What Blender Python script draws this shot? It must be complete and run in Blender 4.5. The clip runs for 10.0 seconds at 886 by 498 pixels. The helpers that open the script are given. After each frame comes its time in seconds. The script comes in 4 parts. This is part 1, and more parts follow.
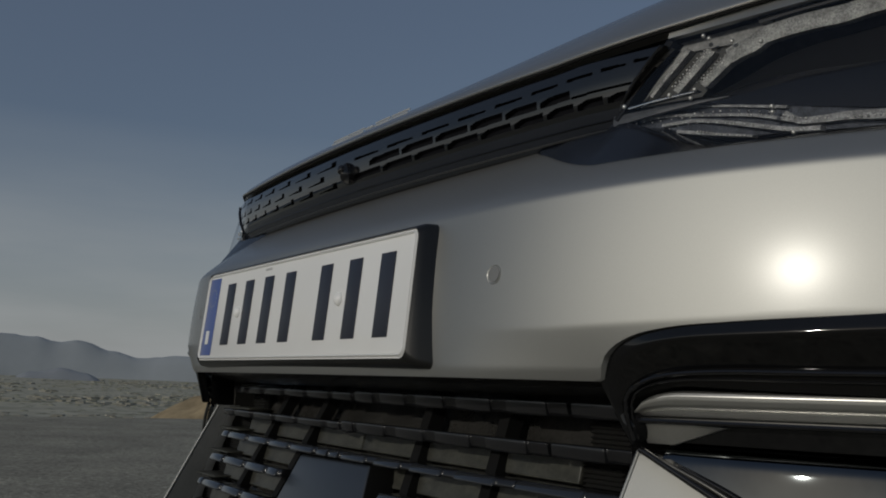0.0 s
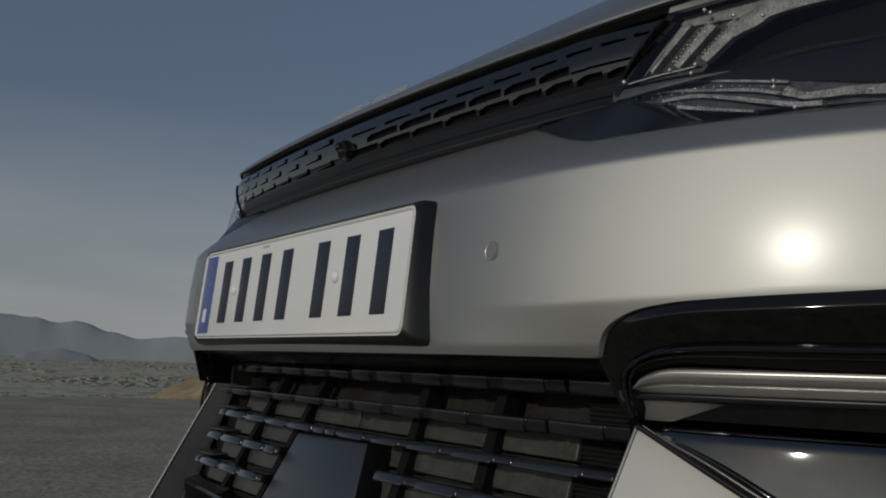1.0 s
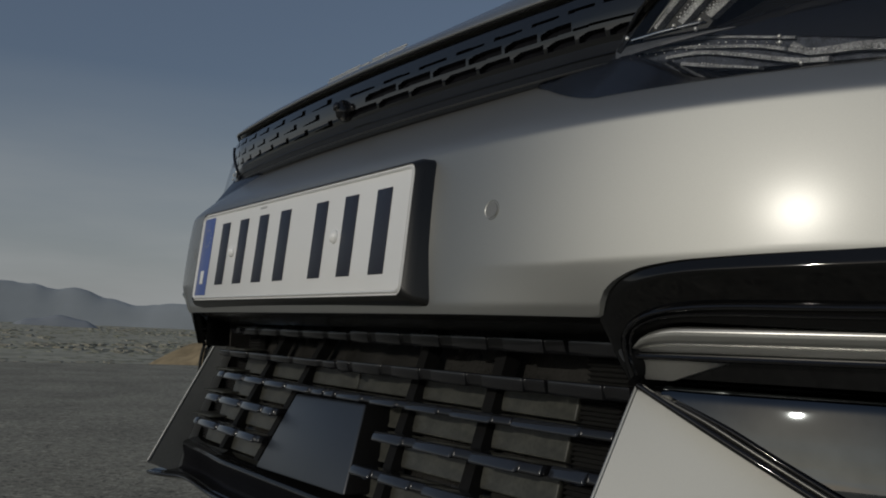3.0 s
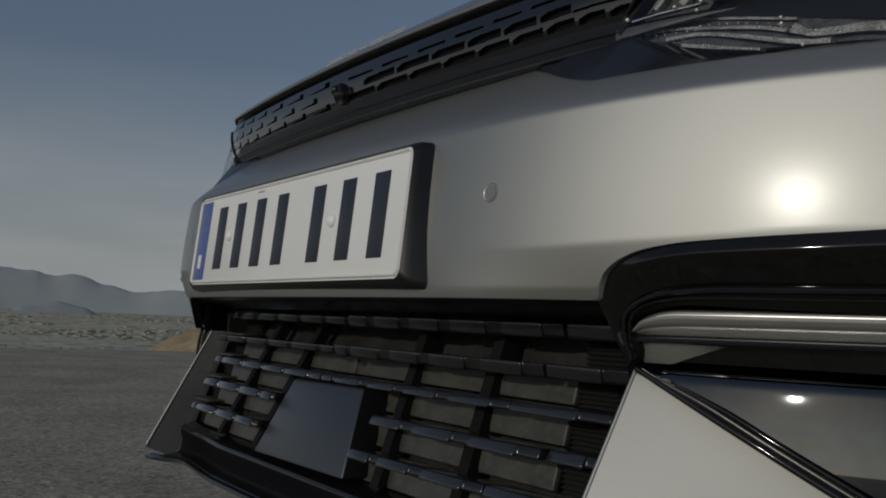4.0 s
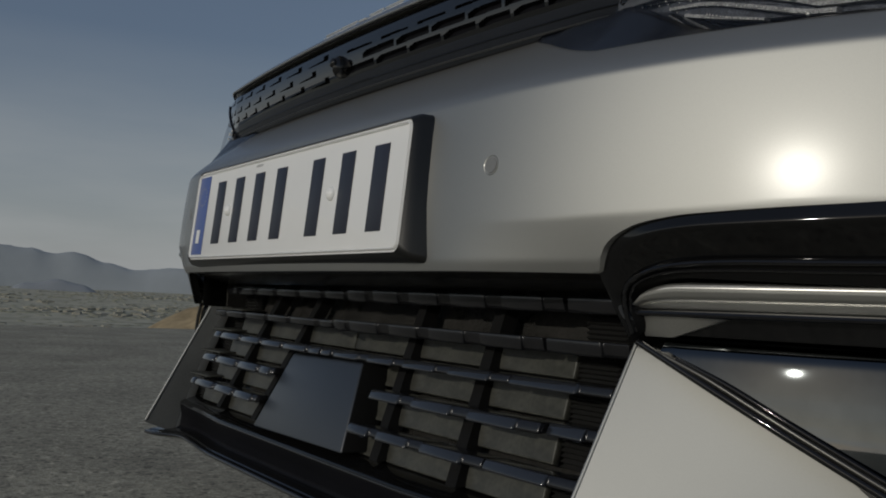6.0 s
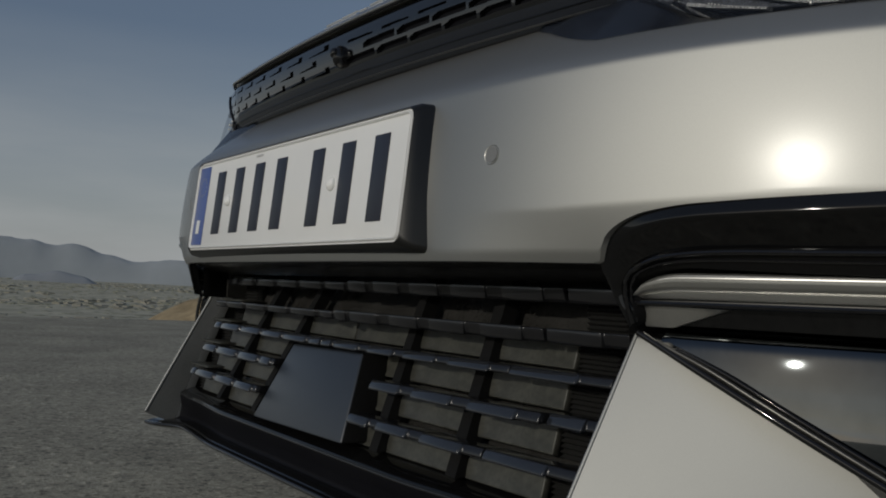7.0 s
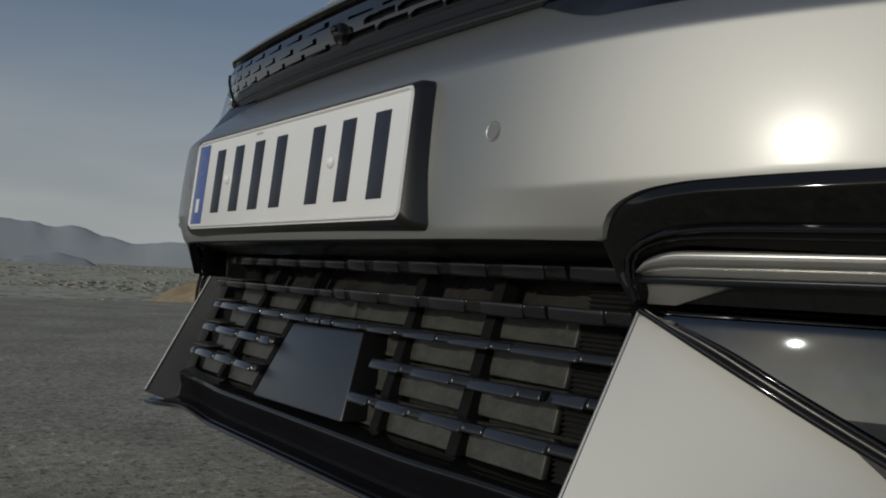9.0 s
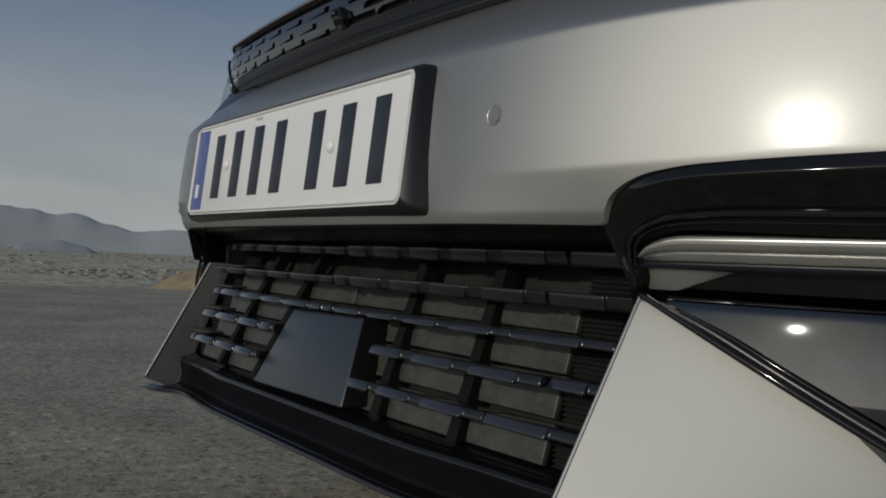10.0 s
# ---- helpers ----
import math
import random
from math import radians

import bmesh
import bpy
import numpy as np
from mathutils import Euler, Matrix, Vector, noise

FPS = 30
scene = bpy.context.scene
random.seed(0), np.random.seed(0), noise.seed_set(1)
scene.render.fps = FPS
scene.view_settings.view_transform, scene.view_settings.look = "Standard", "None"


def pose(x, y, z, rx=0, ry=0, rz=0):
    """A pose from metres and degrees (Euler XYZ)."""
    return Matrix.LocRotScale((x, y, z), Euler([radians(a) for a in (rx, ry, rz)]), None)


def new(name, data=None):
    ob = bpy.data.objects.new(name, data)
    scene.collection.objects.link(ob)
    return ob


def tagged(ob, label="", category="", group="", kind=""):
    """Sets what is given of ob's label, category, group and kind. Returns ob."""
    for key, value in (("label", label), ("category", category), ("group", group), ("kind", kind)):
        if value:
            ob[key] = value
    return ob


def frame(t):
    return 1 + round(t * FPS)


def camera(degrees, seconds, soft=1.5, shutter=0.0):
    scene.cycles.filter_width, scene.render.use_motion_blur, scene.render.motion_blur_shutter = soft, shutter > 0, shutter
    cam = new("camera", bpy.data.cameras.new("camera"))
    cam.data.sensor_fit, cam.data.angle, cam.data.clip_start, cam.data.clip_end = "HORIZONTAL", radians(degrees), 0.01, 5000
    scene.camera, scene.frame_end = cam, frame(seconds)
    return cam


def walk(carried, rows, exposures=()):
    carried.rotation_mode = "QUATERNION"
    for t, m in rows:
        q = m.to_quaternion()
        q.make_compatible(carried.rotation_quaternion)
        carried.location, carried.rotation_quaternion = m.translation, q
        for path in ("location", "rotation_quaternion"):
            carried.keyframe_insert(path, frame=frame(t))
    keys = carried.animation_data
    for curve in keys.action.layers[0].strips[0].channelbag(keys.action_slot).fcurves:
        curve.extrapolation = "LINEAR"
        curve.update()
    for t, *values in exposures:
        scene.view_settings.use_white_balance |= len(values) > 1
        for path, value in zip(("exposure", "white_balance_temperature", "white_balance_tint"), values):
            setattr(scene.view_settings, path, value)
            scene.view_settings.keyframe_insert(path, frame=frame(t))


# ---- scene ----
cam = camera(51.20, 10.0, soft=1.9)
# seconds, eye (x, y, z), pitch, roll, yaw in degrees
ROWS = [
    (0, 0.91495, -0.39469, 0.48244, 8.538, 2.252, 57.200),
    (0.5, 0.91261, -0.39267, 0.48060, 7.911, 2.306, 57.123),
    (1, 0.91076, -0.39116, 0.47899, 7.409, 2.377, 57.054),
    (1.5, 0.90859, -0.38994, 0.47694, 6.784, 2.422, 56.997),
    (2, 0.90626, -0.38834, 0.47540, 6.265, 2.463, 56.970),
    (2.5, 0.90508, -0.38808, 0.47427, 5.828, 2.500, 56.912),
    (4, 0.90059, -0.38514, 0.47034, 4.625, 2.603, 56.720),
    (4.5, 0.89934, -0.38442, 0.46918, 4.232, 2.645, 56.665),
    (5, 0.89819, -0.38338, 0.46812, 3.934, 2.716, 56.671),
    (5.5, 0.89673, -0.38280, 0.46740, 3.583, 2.686, 56.630),
    (7, 0.89413, -0.38077, 0.46504, 2.812, 2.784, 56.622),
    (7.5, 0.89326, -0.38061, 0.46395, 2.567, 2.853, 56.597),
    (8, 0.89231, -0.37992, 0.46337, 2.317, 2.833, 56.591),
    (8.5, 0.89112, -0.37939, 0.46254, 2.051, 2.859, 56.577),
    (9, 0.89012, -0.37919, 0.46097, 1.756, 2.959, 56.540),
    (9.5, 0.88842, -0.37796, 0.45965, 1.343, 2.999, 56.541),
    (10, 0.88718, -0.37693, 0.45875, 1.012, 3.012, 56.544),
]
walk(cam, [(t, pose(x, y, z, 0, 0, yaw) @ pose(0, 0, 0, 90 + pitch, 0, 0) @ pose(0, 0, 0, 0, 0, roll)) for t, x, y, z, pitch, roll, yaw in ROWS],
     exposures=[(0, -0.84), (2.5, -0.87), (5, -0.79), (7.5, -0.65), (10, -0.48)])

# ---- world, sun ----
SUN_AZ, SUN_EL = -77.4, 16.0
world = bpy.data.worlds.new("world")
scene.world = world
world.use_nodes = True
wn, wl = world.node_tree.nodes, world.node_tree.links
wn.clear()
w_out = wn.new("ShaderNodeOutputWorld")
w_bg = wn.new("ShaderNodeBackground")
w_bg.inputs["Strength"].default_value = 0.0885
w_sky = wn.new("ShaderNodeTexSky")
w_sky.sky_type = "NISHITA"
w_sky.sun_disc = False
w_sky.sun_elevation = radians(SUN_EL)
w_sky.sun_rotation = radians(90 - SUN_AZ)
w_sky.dust_density = 0.7
w_sky.air_density = 1.0
w_tc = wn.new("ShaderNodeTexCoord")
w_map = wn.new("ShaderNodeMapping")
w_map.inputs["Scale"].default_value = (1.6, 1.6, 9.0)
w_noise = wn.new("ShaderNodeTexNoise")
w_noise.inputs["Scale"].default_value = 2.2
w_noise.inputs["Detail"].default_value = 5.0
w_ramp = wn.new("ShaderNodeValToRGB")
w_ramp.color_ramp.elements[0].position = 0.38
w_ramp.color_ramp.elements[1].position = 0.72
w_ramp.color_ramp.elements[0].color = (0.60, 0.60, 0.60, 1)
w_sep = wn.new("ShaderNodeSeparateXYZ")
w_band = wn.new("ShaderNodeMapRange")
w_band.inputs["From Min"].default_value = 0.26
w_band.inputs["From Max"].default_value = 0.02
w_mul = wn.new("ShaderNodeMath")
w_mul.operation = "MULTIPLY"
w_mul2 = wn.new("ShaderNodeMath")
w_mul2.operation = "MULTIPLY"
w_mul2.inputs[1].default_value = 1.0
w_grey = wn.new("ShaderNodeMix")
w_grey.data_type = "RGBA"
w_grey.inputs[0].default_value = 0.5
w_grey.inputs[7].default_value = (1.95, 2.5, 3.75, 1)
w_mix = wn.new("ShaderNodeMix")
w_mix.data_type = "RGBA"
wl.new(w_tc.outputs["Generated"], w_map.inputs["Vector"])
wl.new(w_map.outputs[0], w_noise.inputs["Vector"])
wl.new(w_noise.outputs["Fac"], w_ramp.inputs["Fac"])
wl.new(w_tc.outputs["Generated"], w_sep.inputs[0])
wl.new(w_sep.outputs["Z"], w_band.inputs["Value"])
wl.new(w_ramp.outputs["Color"], w_mul.inputs[0])
wl.new(w_band.outputs[0], w_mul.inputs[1])
wl.new(w_mul.outputs[0], w_mul2.inputs[0])
wl.new(w_mul2.outputs[0], w_mix.inputs[0])
# the haze is brighter towards the sun
w_dot = wn.new("ShaderNodeVectorMath")
w_dot.operation = "DOT_PRODUCT"
w_dot.inputs[1].default_value = (math.cos(radians(SUN_AZ)) * math.cos(radians(SUN_EL)), math.sin(radians(SUN_AZ)) * math.cos(radians(SUN_EL)), math.sin(radians(SUN_EL)))
w_near = wn.new("ShaderNodeMath")
w_near.operation = "MAXIMUM"
w_near.inputs[1].default_value = 0.0
w_pow = wn.new("ShaderNodeMath")
w_pow.operation = "POWER"
w_pow.inputs[1].default_value = 2.5
w_glow = wn.new("ShaderNodeMath")
w_glow.operation = "MULTIPLY_ADD"
w_glow.inputs[1].default_value = 1.8
w_glow.inputs[2].default_value = 1.0
w_haze = wn.new("ShaderNodeVectorMath")
w_haze.operation = "SCALE"
w_haze.inputs[0].default_value = (5.95, 6.22, 6.32)
wl.new(w_tc.outputs["Generated"], w_dot.inputs[0])
wl.new(w_dot.outputs["Value"], w_near.inputs[0])
wl.new(w_near.outputs[0], w_pow.inputs[0])
wl.new(w_pow.outputs[0], w_glow.inputs[0])
wl.new(w_glow.outputs[0], w_haze.inputs["Scale"])
wl.new(w_haze.outputs[0], w_mix.inputs[7])
wl.new(w_sky.outputs[0], w_grey.inputs[6])
wl.new(w_grey.outputs[2], w_mix.inputs[6])
wl.new(w_mix.outputs[2], w_bg.inputs["Color"])
wl.new(w_bg.outputs[0], w_out.inputs[0])

sun_data = bpy.data.lights.new("sun", "SUN")
sun_data.energy = 1.89
sun_data.angle = radians(0.53)
sun_data.color = (1.0, 0.95, 0.845)
sun = new("sun", sun_data)
sun_way = Vector((math.cos(radians(SUN_AZ)) * math.cos(radians(SUN_EL)), math.sin(radians(SUN_AZ)) * math.cos(radians(SUN_EL)), math.sin(radians(SUN_EL))))
sun.matrix_world = Matrix.Translation(sun_way * 30) @ sun_way.to_track_quat("Z", "Y").to_matrix().to_4x4()


# ---- materials ----
def material(name, color, rough, metal=0.0, coat=0.0, coat_rough=0.03, grain=0.0, grain_scale=200.0, stain=0.0, stain_scale=4.0,
             bump=0.0, bump_scale=400.0, rough_var=0.0, spec=0.5):
    """A principled material with fine grain, broad stains and relief in object space, in metres."""
    m = bpy.data.materials.new(name)
    m.use_nodes = True
    n, l = m.node_tree.nodes, m.node_tree.links
    b = n["Principled BSDF"]
    b.inputs["Base Color"].default_value = (*color, 1)
    b.inputs["Roughness"].default_value = rough
    b.inputs["Metallic"].default_value = metal
    b.inputs["Coat Weight"].default_value = coat
    b.inputs["Coat Roughness"].default_value = coat_rough
    b.inputs["Specular IOR Level"].default_value = spec
    tc = n.new("ShaderNodeTexCoord")
    if grain or stain:
        small = n.new("ShaderNodeTexNoise")
        small.inputs["Scale"].default_value = grain_scale
        small.inputs["Detail"].default_value = 3.0
        big = n.new("ShaderNodeTexNoise")
        big.inputs["Scale"].default_value = stain_scale
        big.inputs["Detail"].default_value = 4.0
        l.new(tc.outputs["Object"], small.inputs["Vector"])
        l.new(tc.outputs["Object"], big.inputs["Vector"])
        a = n.new("ShaderNodeMapRange")
        a.inputs["To Min"].default_value, a.inputs["To Max"].default_value = 1 - grain, 1 + grain
        a.inputs["From Min"].default_value, a.inputs["From Max"].default_value = 0.25, 0.75
        c = n.new("ShaderNodeMapRange")
        c.inputs["To Min"].default_value, c.inputs["To Max"].default_value = 1 - stain, 1 + stain
        c.inputs["From Min"].default_value, c.inputs["From Max"].default_value = 0.3, 0.7
        l.new(small.outputs["Fac"], a.inputs["Value"])
        l.new(big.outputs["Fac"], c.inputs["Value"])
        both = n.new("ShaderNodeMath")
        both.operation = "MULTIPLY"
        l.new(a.outputs[0], both.inputs[0])
        l.new(c.outputs[0], both.inputs[1])
        tone = n.new("ShaderNodeVectorMath")
        tone.operation = "SCALE"
        tone.inputs[0].default_value = color
        l.new(both.outputs[0], tone.inputs["Scale"])
        l.new(tone.outputs[0], b.inputs["Base Color"])
        if rough_var:
            r = n.new("ShaderNodeMapRange")
            r.inputs["To Min"].default_value, r.inputs["To Max"].default_value = max(0.0, rough - rough_var), rough + rough_var
            l.new(big.outputs["Fac"], r.inputs["Value"])
            l.new(r.outputs[0], b.inputs["Roughness"])
    if bump:
        fine = n.new("ShaderNodeTexNoise")
        fine.inputs["Scale"].default_value = bump_scale
        fine.inputs["Detail"].default_value = 2.0
        l.new(tc.outputs["Object"], fine.inputs["Vector"])
        bp = n.new("ShaderNodeBump")
        bp.inputs["Strength"].default_value = bump
        bp.inputs["Distance"].default_value = 0.002
        l.new(fine.outputs["Fac"], bp.inputs["Height"])
        l.new(bp.outputs[0], b.inputs["Normal"])
    return m


def paint_material():
    """Metallic paint: a broad flake lobe over a little diffuse pigment, under a satin clear coat."""
    m = bpy.data.materials.new("satin grey metallic paint")
    m.use_nodes = True
    n, l = m.node_tree.nodes, m.node_tree.links
    n.clear()
    out = n.new("ShaderNodeOutputMaterial")
    tc = n.new("ShaderNodeTexCoord")
    flake = n.new("ShaderNodeTexNoise")
    flake.inputs["Scale"].default_value = 1500.0
    dust = n.new("ShaderNodeTexNoise")
    dust.inputs["Scale"].default_value = 5.0
    dust.inputs["Detail"].default_value = 4.0
    l.new(tc.outputs["Object"], flake.inputs["Vector"])
    l.new(tc.outputs["Object"], dust.inputs["Vector"])
    a = n.new("ShaderNodeMapRange")
    a.inputs["To Min"].default_value, a.inputs["To Max"].default_value = 0.92, 1.08
    b = n.new("ShaderNodeMapRange")
    b.inputs["To Min"].default_value, b.inputs["To Max"].default_value = 0.95, 1.05
    l.new(flake.outputs["Fac"], a.inputs["Value"])
    l.new(dust.outputs["Fac"], b.inputs["Value"])
    both = n.new("ShaderNodeMath")
    both.operation = "MULTIPLY"
    l.new(a.outputs[0], both.inputs[0])
    l.new(b.outputs[0], both.inputs[1])
    tone = n.new("ShaderNodeVectorMath")
    tone.operation = "SCALE"
    tone.inputs[0].default_value = (0.408, 0.408, 0.384)
    l.new(both.outputs[0], tone.inputs["Scale"])
    metal = n.new("ShaderNodeBsdfGlossy")
    metal.distribution = "BECKMANN"
    metal.inputs["Roughness"].default_value = 0.525
    l.new(tone.outputs[0], metal.inputs["Color"])
    pigment = n.new("ShaderNodeBsdfDiffuse")
    pigment.inputs["Color"].default_value = (0.345, 0.345, 0.335, 1)
    base = n.new("ShaderNodeMixShader")
    base.inputs[0].default_value = 0.72
    l.new(pigment.outputs[0], base.inputs[1])
    l.new(metal.outputs[0], base.inputs[2])
    coat = n.new("ShaderNodeBsdfGlossy")
    coat.inputs["Roughness"].default_value = 0.205
    fr = n.new("ShaderNodeFresnel")
    fr.inputs["IOR"].default_value = 1.5
    gain = n.new("ShaderNodeMath")
    gain.operation = "MULTIPLY"
    gain.inputs[1].default_value = 0.52
    l.new(fr.outputs[0], gain.inputs[0])
    steep = n.new("ShaderNodeMath")
    steep.operation = "POWER"
    steep.inputs[1].default_value = 2.0
    l.new(fr.outputs[0], steep.inputs[0])
    blend = n.new("ShaderNodeMath")
    blend.operation = "MULTIPLY_ADD"
    blend.inputs[1].default_value = 0.48
    l.new(steep.outputs[0], blend.inputs[0])
    l.new(gain.outputs[0], blend.inputs[2])
    top = n.new("ShaderNodeMixShader")
    l.new(blend.outputs[0], top.inputs[0])
    l.new(base.outputs[0], top.inputs[1])
    l.new(coat.outputs[0], top.inputs[2])
    l.new(top.outputs[0], out.inputs[0])
    return m


PAINT = paint_material()
GLOSS = material("gloss black plastic", (0.0085, 0.0085, 0.0095), 0.055, coat=0.25, coat_rough=0.03, grain=0.08, grain_scale=60, stain=0.1, rough_var=0.01)
VOID = material("black plastic with recess shade", (0.0085, 0.0085, 0.0105), 0.5, grain=0.2, stain=0.2, spec=0.05)
PIANO = material("deep gloss black grille plastic", (0.0045, 0.0045, 0.0050), 0.06, coat=0.9, coat_rough=0.03, grain=0.08, grain_scale=60, stain=0.1, rough_var=0.01)
DEEP = material("deep black polished plastic", (0.0055, 0.0055, 0.0058), 0.05, grain=0.05, grain_scale=60, stain=0.05, spec=0.5)
NAVY = material("black satin trim with sky tint", (0.012, 0.0145, 0.021), 0.26, grain=0.08, grain_scale=300, stain=0.1, stain_scale=20, spec=0.7)
HOLDER = material("smooth black holder plastic", (0.010, 0.010, 0.0098), 0.32, grain=0.15, grain_scale=700, stain=0.2, stain_scale=14, bump=0.05, bump_scale=1500)
PLASTIC = material("matt black plastic", (0.023, 0.023, 0.022), 0.5, grain=0.25, grain_scale=900, stain=0.25, stain_scale=12, bump=0.15, bump_scale=1800)
FLAP = material("dusty dark flap plastic", (0.053, 0.053, 0.045), 0.34, grain=0.25, grain_scale=260, stain=0.45, stain_scale=30, bump=0.1, bump_scale=900)
RADAR = material("dark radar cover", (0.021, 0.026, 0.035), 0.38, coat=0.7, coat_rough=0.32, grain=0.1, grain_scale=400, stain=0.1)
WHITE = material("white plate foil", (0.80, 0.80, 0.785), 0.42, grain=0.02, grain_scale=1200, stain=0.03, stain_scale=9, coat=0.15, coat_rough=0.2)
BLUE = material("blue plate foil", (0.085, 0.13, 0.34), 0.4, grain=0.05, grain_scale=900, stain=0.08)
INK = material("dark plate ink", (0.022, 0.025, 0.038), 0.4, grain=0.1, grain_scale=500, stain=0.1)
RIVET = material("white rivet cap", (0.90, 0.90, 0.88), 0.3, grain=0.03, stain=0.03)
SILVER = material("satin silver trim", (0.54, 0.535, 0.51), 0.34, metal=0.9, grain=0.03, grain_scale=900, stain=0.04)
BAR = material("dull satin silver", (0.52, 0.517, 0.495), 0.33, metal=0.9, grain=0.04, grain_scale=700, stain=0.06, stain_scale=20)
BRIGHT = material("bright satin metal", (0.80, 0.80, 0.79), 0.42, metal=0.8, grain=0.04, grain_scale=500, stain=0.05)
SENSOR = material("satin grey sensor cap", (0.25, 0.25, 0.243), 0.5, metal=0.5, grain=0.04, grain_scale=800, stain=0.05)
SMOKED = material("smoked mirror lens", (0.112, 0.122, 0.128), 0.022, metal=1.0, grain=0.06, grain_scale=40, stain=0.12, stain_scale=25)
LOUVRE = material("gloss black louvre with sky tint", (0.020, 0.0222, 0.0275), 0.13, coat=0.6, coat_rough=0.09, grain=0.1, grain_scale=300, stain=0.15, stain_scale=20)
CHROME = material("chrome", (0.75, 0.74, 0.72), 0.10, metal=1.0, grain=0.04, grain_scale=300, stain=0.05)
RUBBER = material("black rubber", (0.02, 0.02, 0.02), 0.7, grain=0.2, grain_scale=300, stain=0.2)
TRIM = material("dim satin trim", (0.10, 0.098, 0.092), 0.32, metal=0.7, grain=0.06, grain_scale=300, stain=0.1)
LINER = material("dark grey grained plastic", (0.085, 0.088, 0.086), 0.45, grain=0.2, grain_scale=700, stain=0.2, stain_scale=15, bump=0.2, bump_scale=1200)
DUCT = material("smooth black duct plastic", (0.030, 0.029, 0.027), 0.22, grain=0.2, grain_scale=300, stain=0.3, stain_scale=25, bump=0.08, bump_scale=500)
VANE = material("gloss black louvre", (0.0125, 0.0126, 0.0142), 0.20, coat=0.25, coat_rough=0.04, grain=0.15, grain_scale=300, stain=0.25, stain_scale=25)
FROST = material("frosted grey plastic", (0.24, 0.24, 0.235), 0.4, grain=0.3, grain_scale=400, stain=0.3, stain_scale=60, bump=0.3, bump_scale=700)
BLACK = material("deep matt black", (0.0105, 0.0104, 0.0104), 0.6, grain=0.2, grain_scale=600, stain=0.2, spec=0.1)
DIM = material("dark lamp housing", (0.09, 0.093, 0.102), 0.3, grain=0.2, grain_scale=200, stain=0.2)


# ---- small builders ----
def finish(bm, name, mat, parent, label="", smooth=True, sharp=35.0):
    bmesh.ops.recalc_face_normals(bm, faces=bm.faces)
    me = bpy.data.meshes.new(name)
    bm.to_mesh(me)
    bm.free()
    me.materials.append(mat)
    if smooth:
        me.shade_smooth()
        me.set_sharp_from_angle(angle=radians(sharp))
    ob = new(name, me)
    if parent is not None:
        ob.parent = parent
    if label:
        tagged(ob, label)
    return ob


def part(name, bm, mat, parent, label="", sharp=35.0):
    return finish(bm, name, mat, parent, label, sharp=sharp)


def step(v, a, b):
    t = min(1.0, max(0.0, (v - a) / (b - a)))
    return t * t * (3 - 2 * t)


def sheet(f, nu, nv, thick=None, bm=None):
    """A surface f(u, v), u and v from 0 to 1. thick: a vector by which a back skin is set off, and the rim closed."""
    bm = bm or bmesh.new()
    rows = [[bm.verts.new(f(i / nu, j / nv)) for j in range(nv + 1)] for i in range(nu + 1)]
    for i in range(nu):
        for j in range(nv):
            bm.faces.new((rows[i][j], rows[i + 1][j], rows[i + 1][j + 1], rows[i][j + 1]))
    if thick is not None:
        back = [[bm.verts.new(v.co + Vector(thick)) for v in r] for r in rows]
        for i in range(nu):
            for j in range(nv):
                bm.faces.new((back[i][j], back[i][j + 1], back[i + 1][j + 1], back[i + 1][j]))
        rim = [(i, 0) for i in range(nu)] + [(nu, j) for j in range(nv)] + [(i, nv) for i in range(nu, 0, -1)] + [(0, j) for j in range(nv, 0, -1)]
        for a, b in zip(rim, rim[1:] + rim[:1]):
            bm.faces.new((rows[a[0]][a[1]], back[a[0]][a[1]], back[b[0]][b[1]], rows[b[0]][b[1]]))
    return bm


def curve_at(points, u):
    """A smooth line through points, at u from 0 to 1 along its length."""
    p = [Vector(q) for q in points]
    d = [0.0]
    for a, b in zip(p, p[1:]):
        d.append(d[-1] + (b - a).length)
    s = u * d[-1]
    k = min(len(p) - 2, max(0, next((i for i in range(len(p) - 1) if s <= d[i + 1] + 1e-12), len(p) - 2)))
    t = (s - d[k]) / max(1e-9, d[k + 1] - d[k])
    m0 = (p[k + 1] - p[k - 1]) / (d[k + 1] - d[k - 1]) if k > 0 else (p[1] - p[0]) / (d[1] - d[0])
    m1 = (p[k + 2] - p[k]) / (d[k + 2] - d[k]) if k + 2 < len(p) else (p[k + 1] - p[k]) / (d[k + 1] - d[k])
    h = d[k + 1] - d[k]
    return p[k] * (2 * t**3 - 3 * t**2 + 1) + m0 * h * (t**3 - 2 * t**2 + t) + p[k + 1] * (-2 * t**3 + 3 * t**2) + m1 * h * (t**3 - t**2)


def tube(points, radius, n=40, sides=8, bm=None, flat=1.0):
    """A round rod along a smooth line; flat squashes it upright."""
    bm = bm or bmesh.new()
    rings = []
    for i in range(n + 1):
        c = curve_at(points, i / n)
        t = (curve_at(points, min(1, i / n + 0.01)) - curve_at(points, max(0, i / n - 0.01))).normalized()
        a = t.cross(Vector((0, 0, 1))).normalized()
        b = a.cross(t)
        rings.append([bm.verts.new(c + radius * (math.cos(k * math.tau / sides) * a + flat * math.sin(k * math.tau / sides) * b)) for k in range(sides)])
    for r, s in zip(rings, rings[1:]):
        for k in range(sides):
            bm.faces.new((r[k], r[(k + 1) % sides], s[(k + 1) % sides], s[k]))
    bm.faces.new(rings[0])
    bm.faces.new(rings[-1][::-1])
    return bm


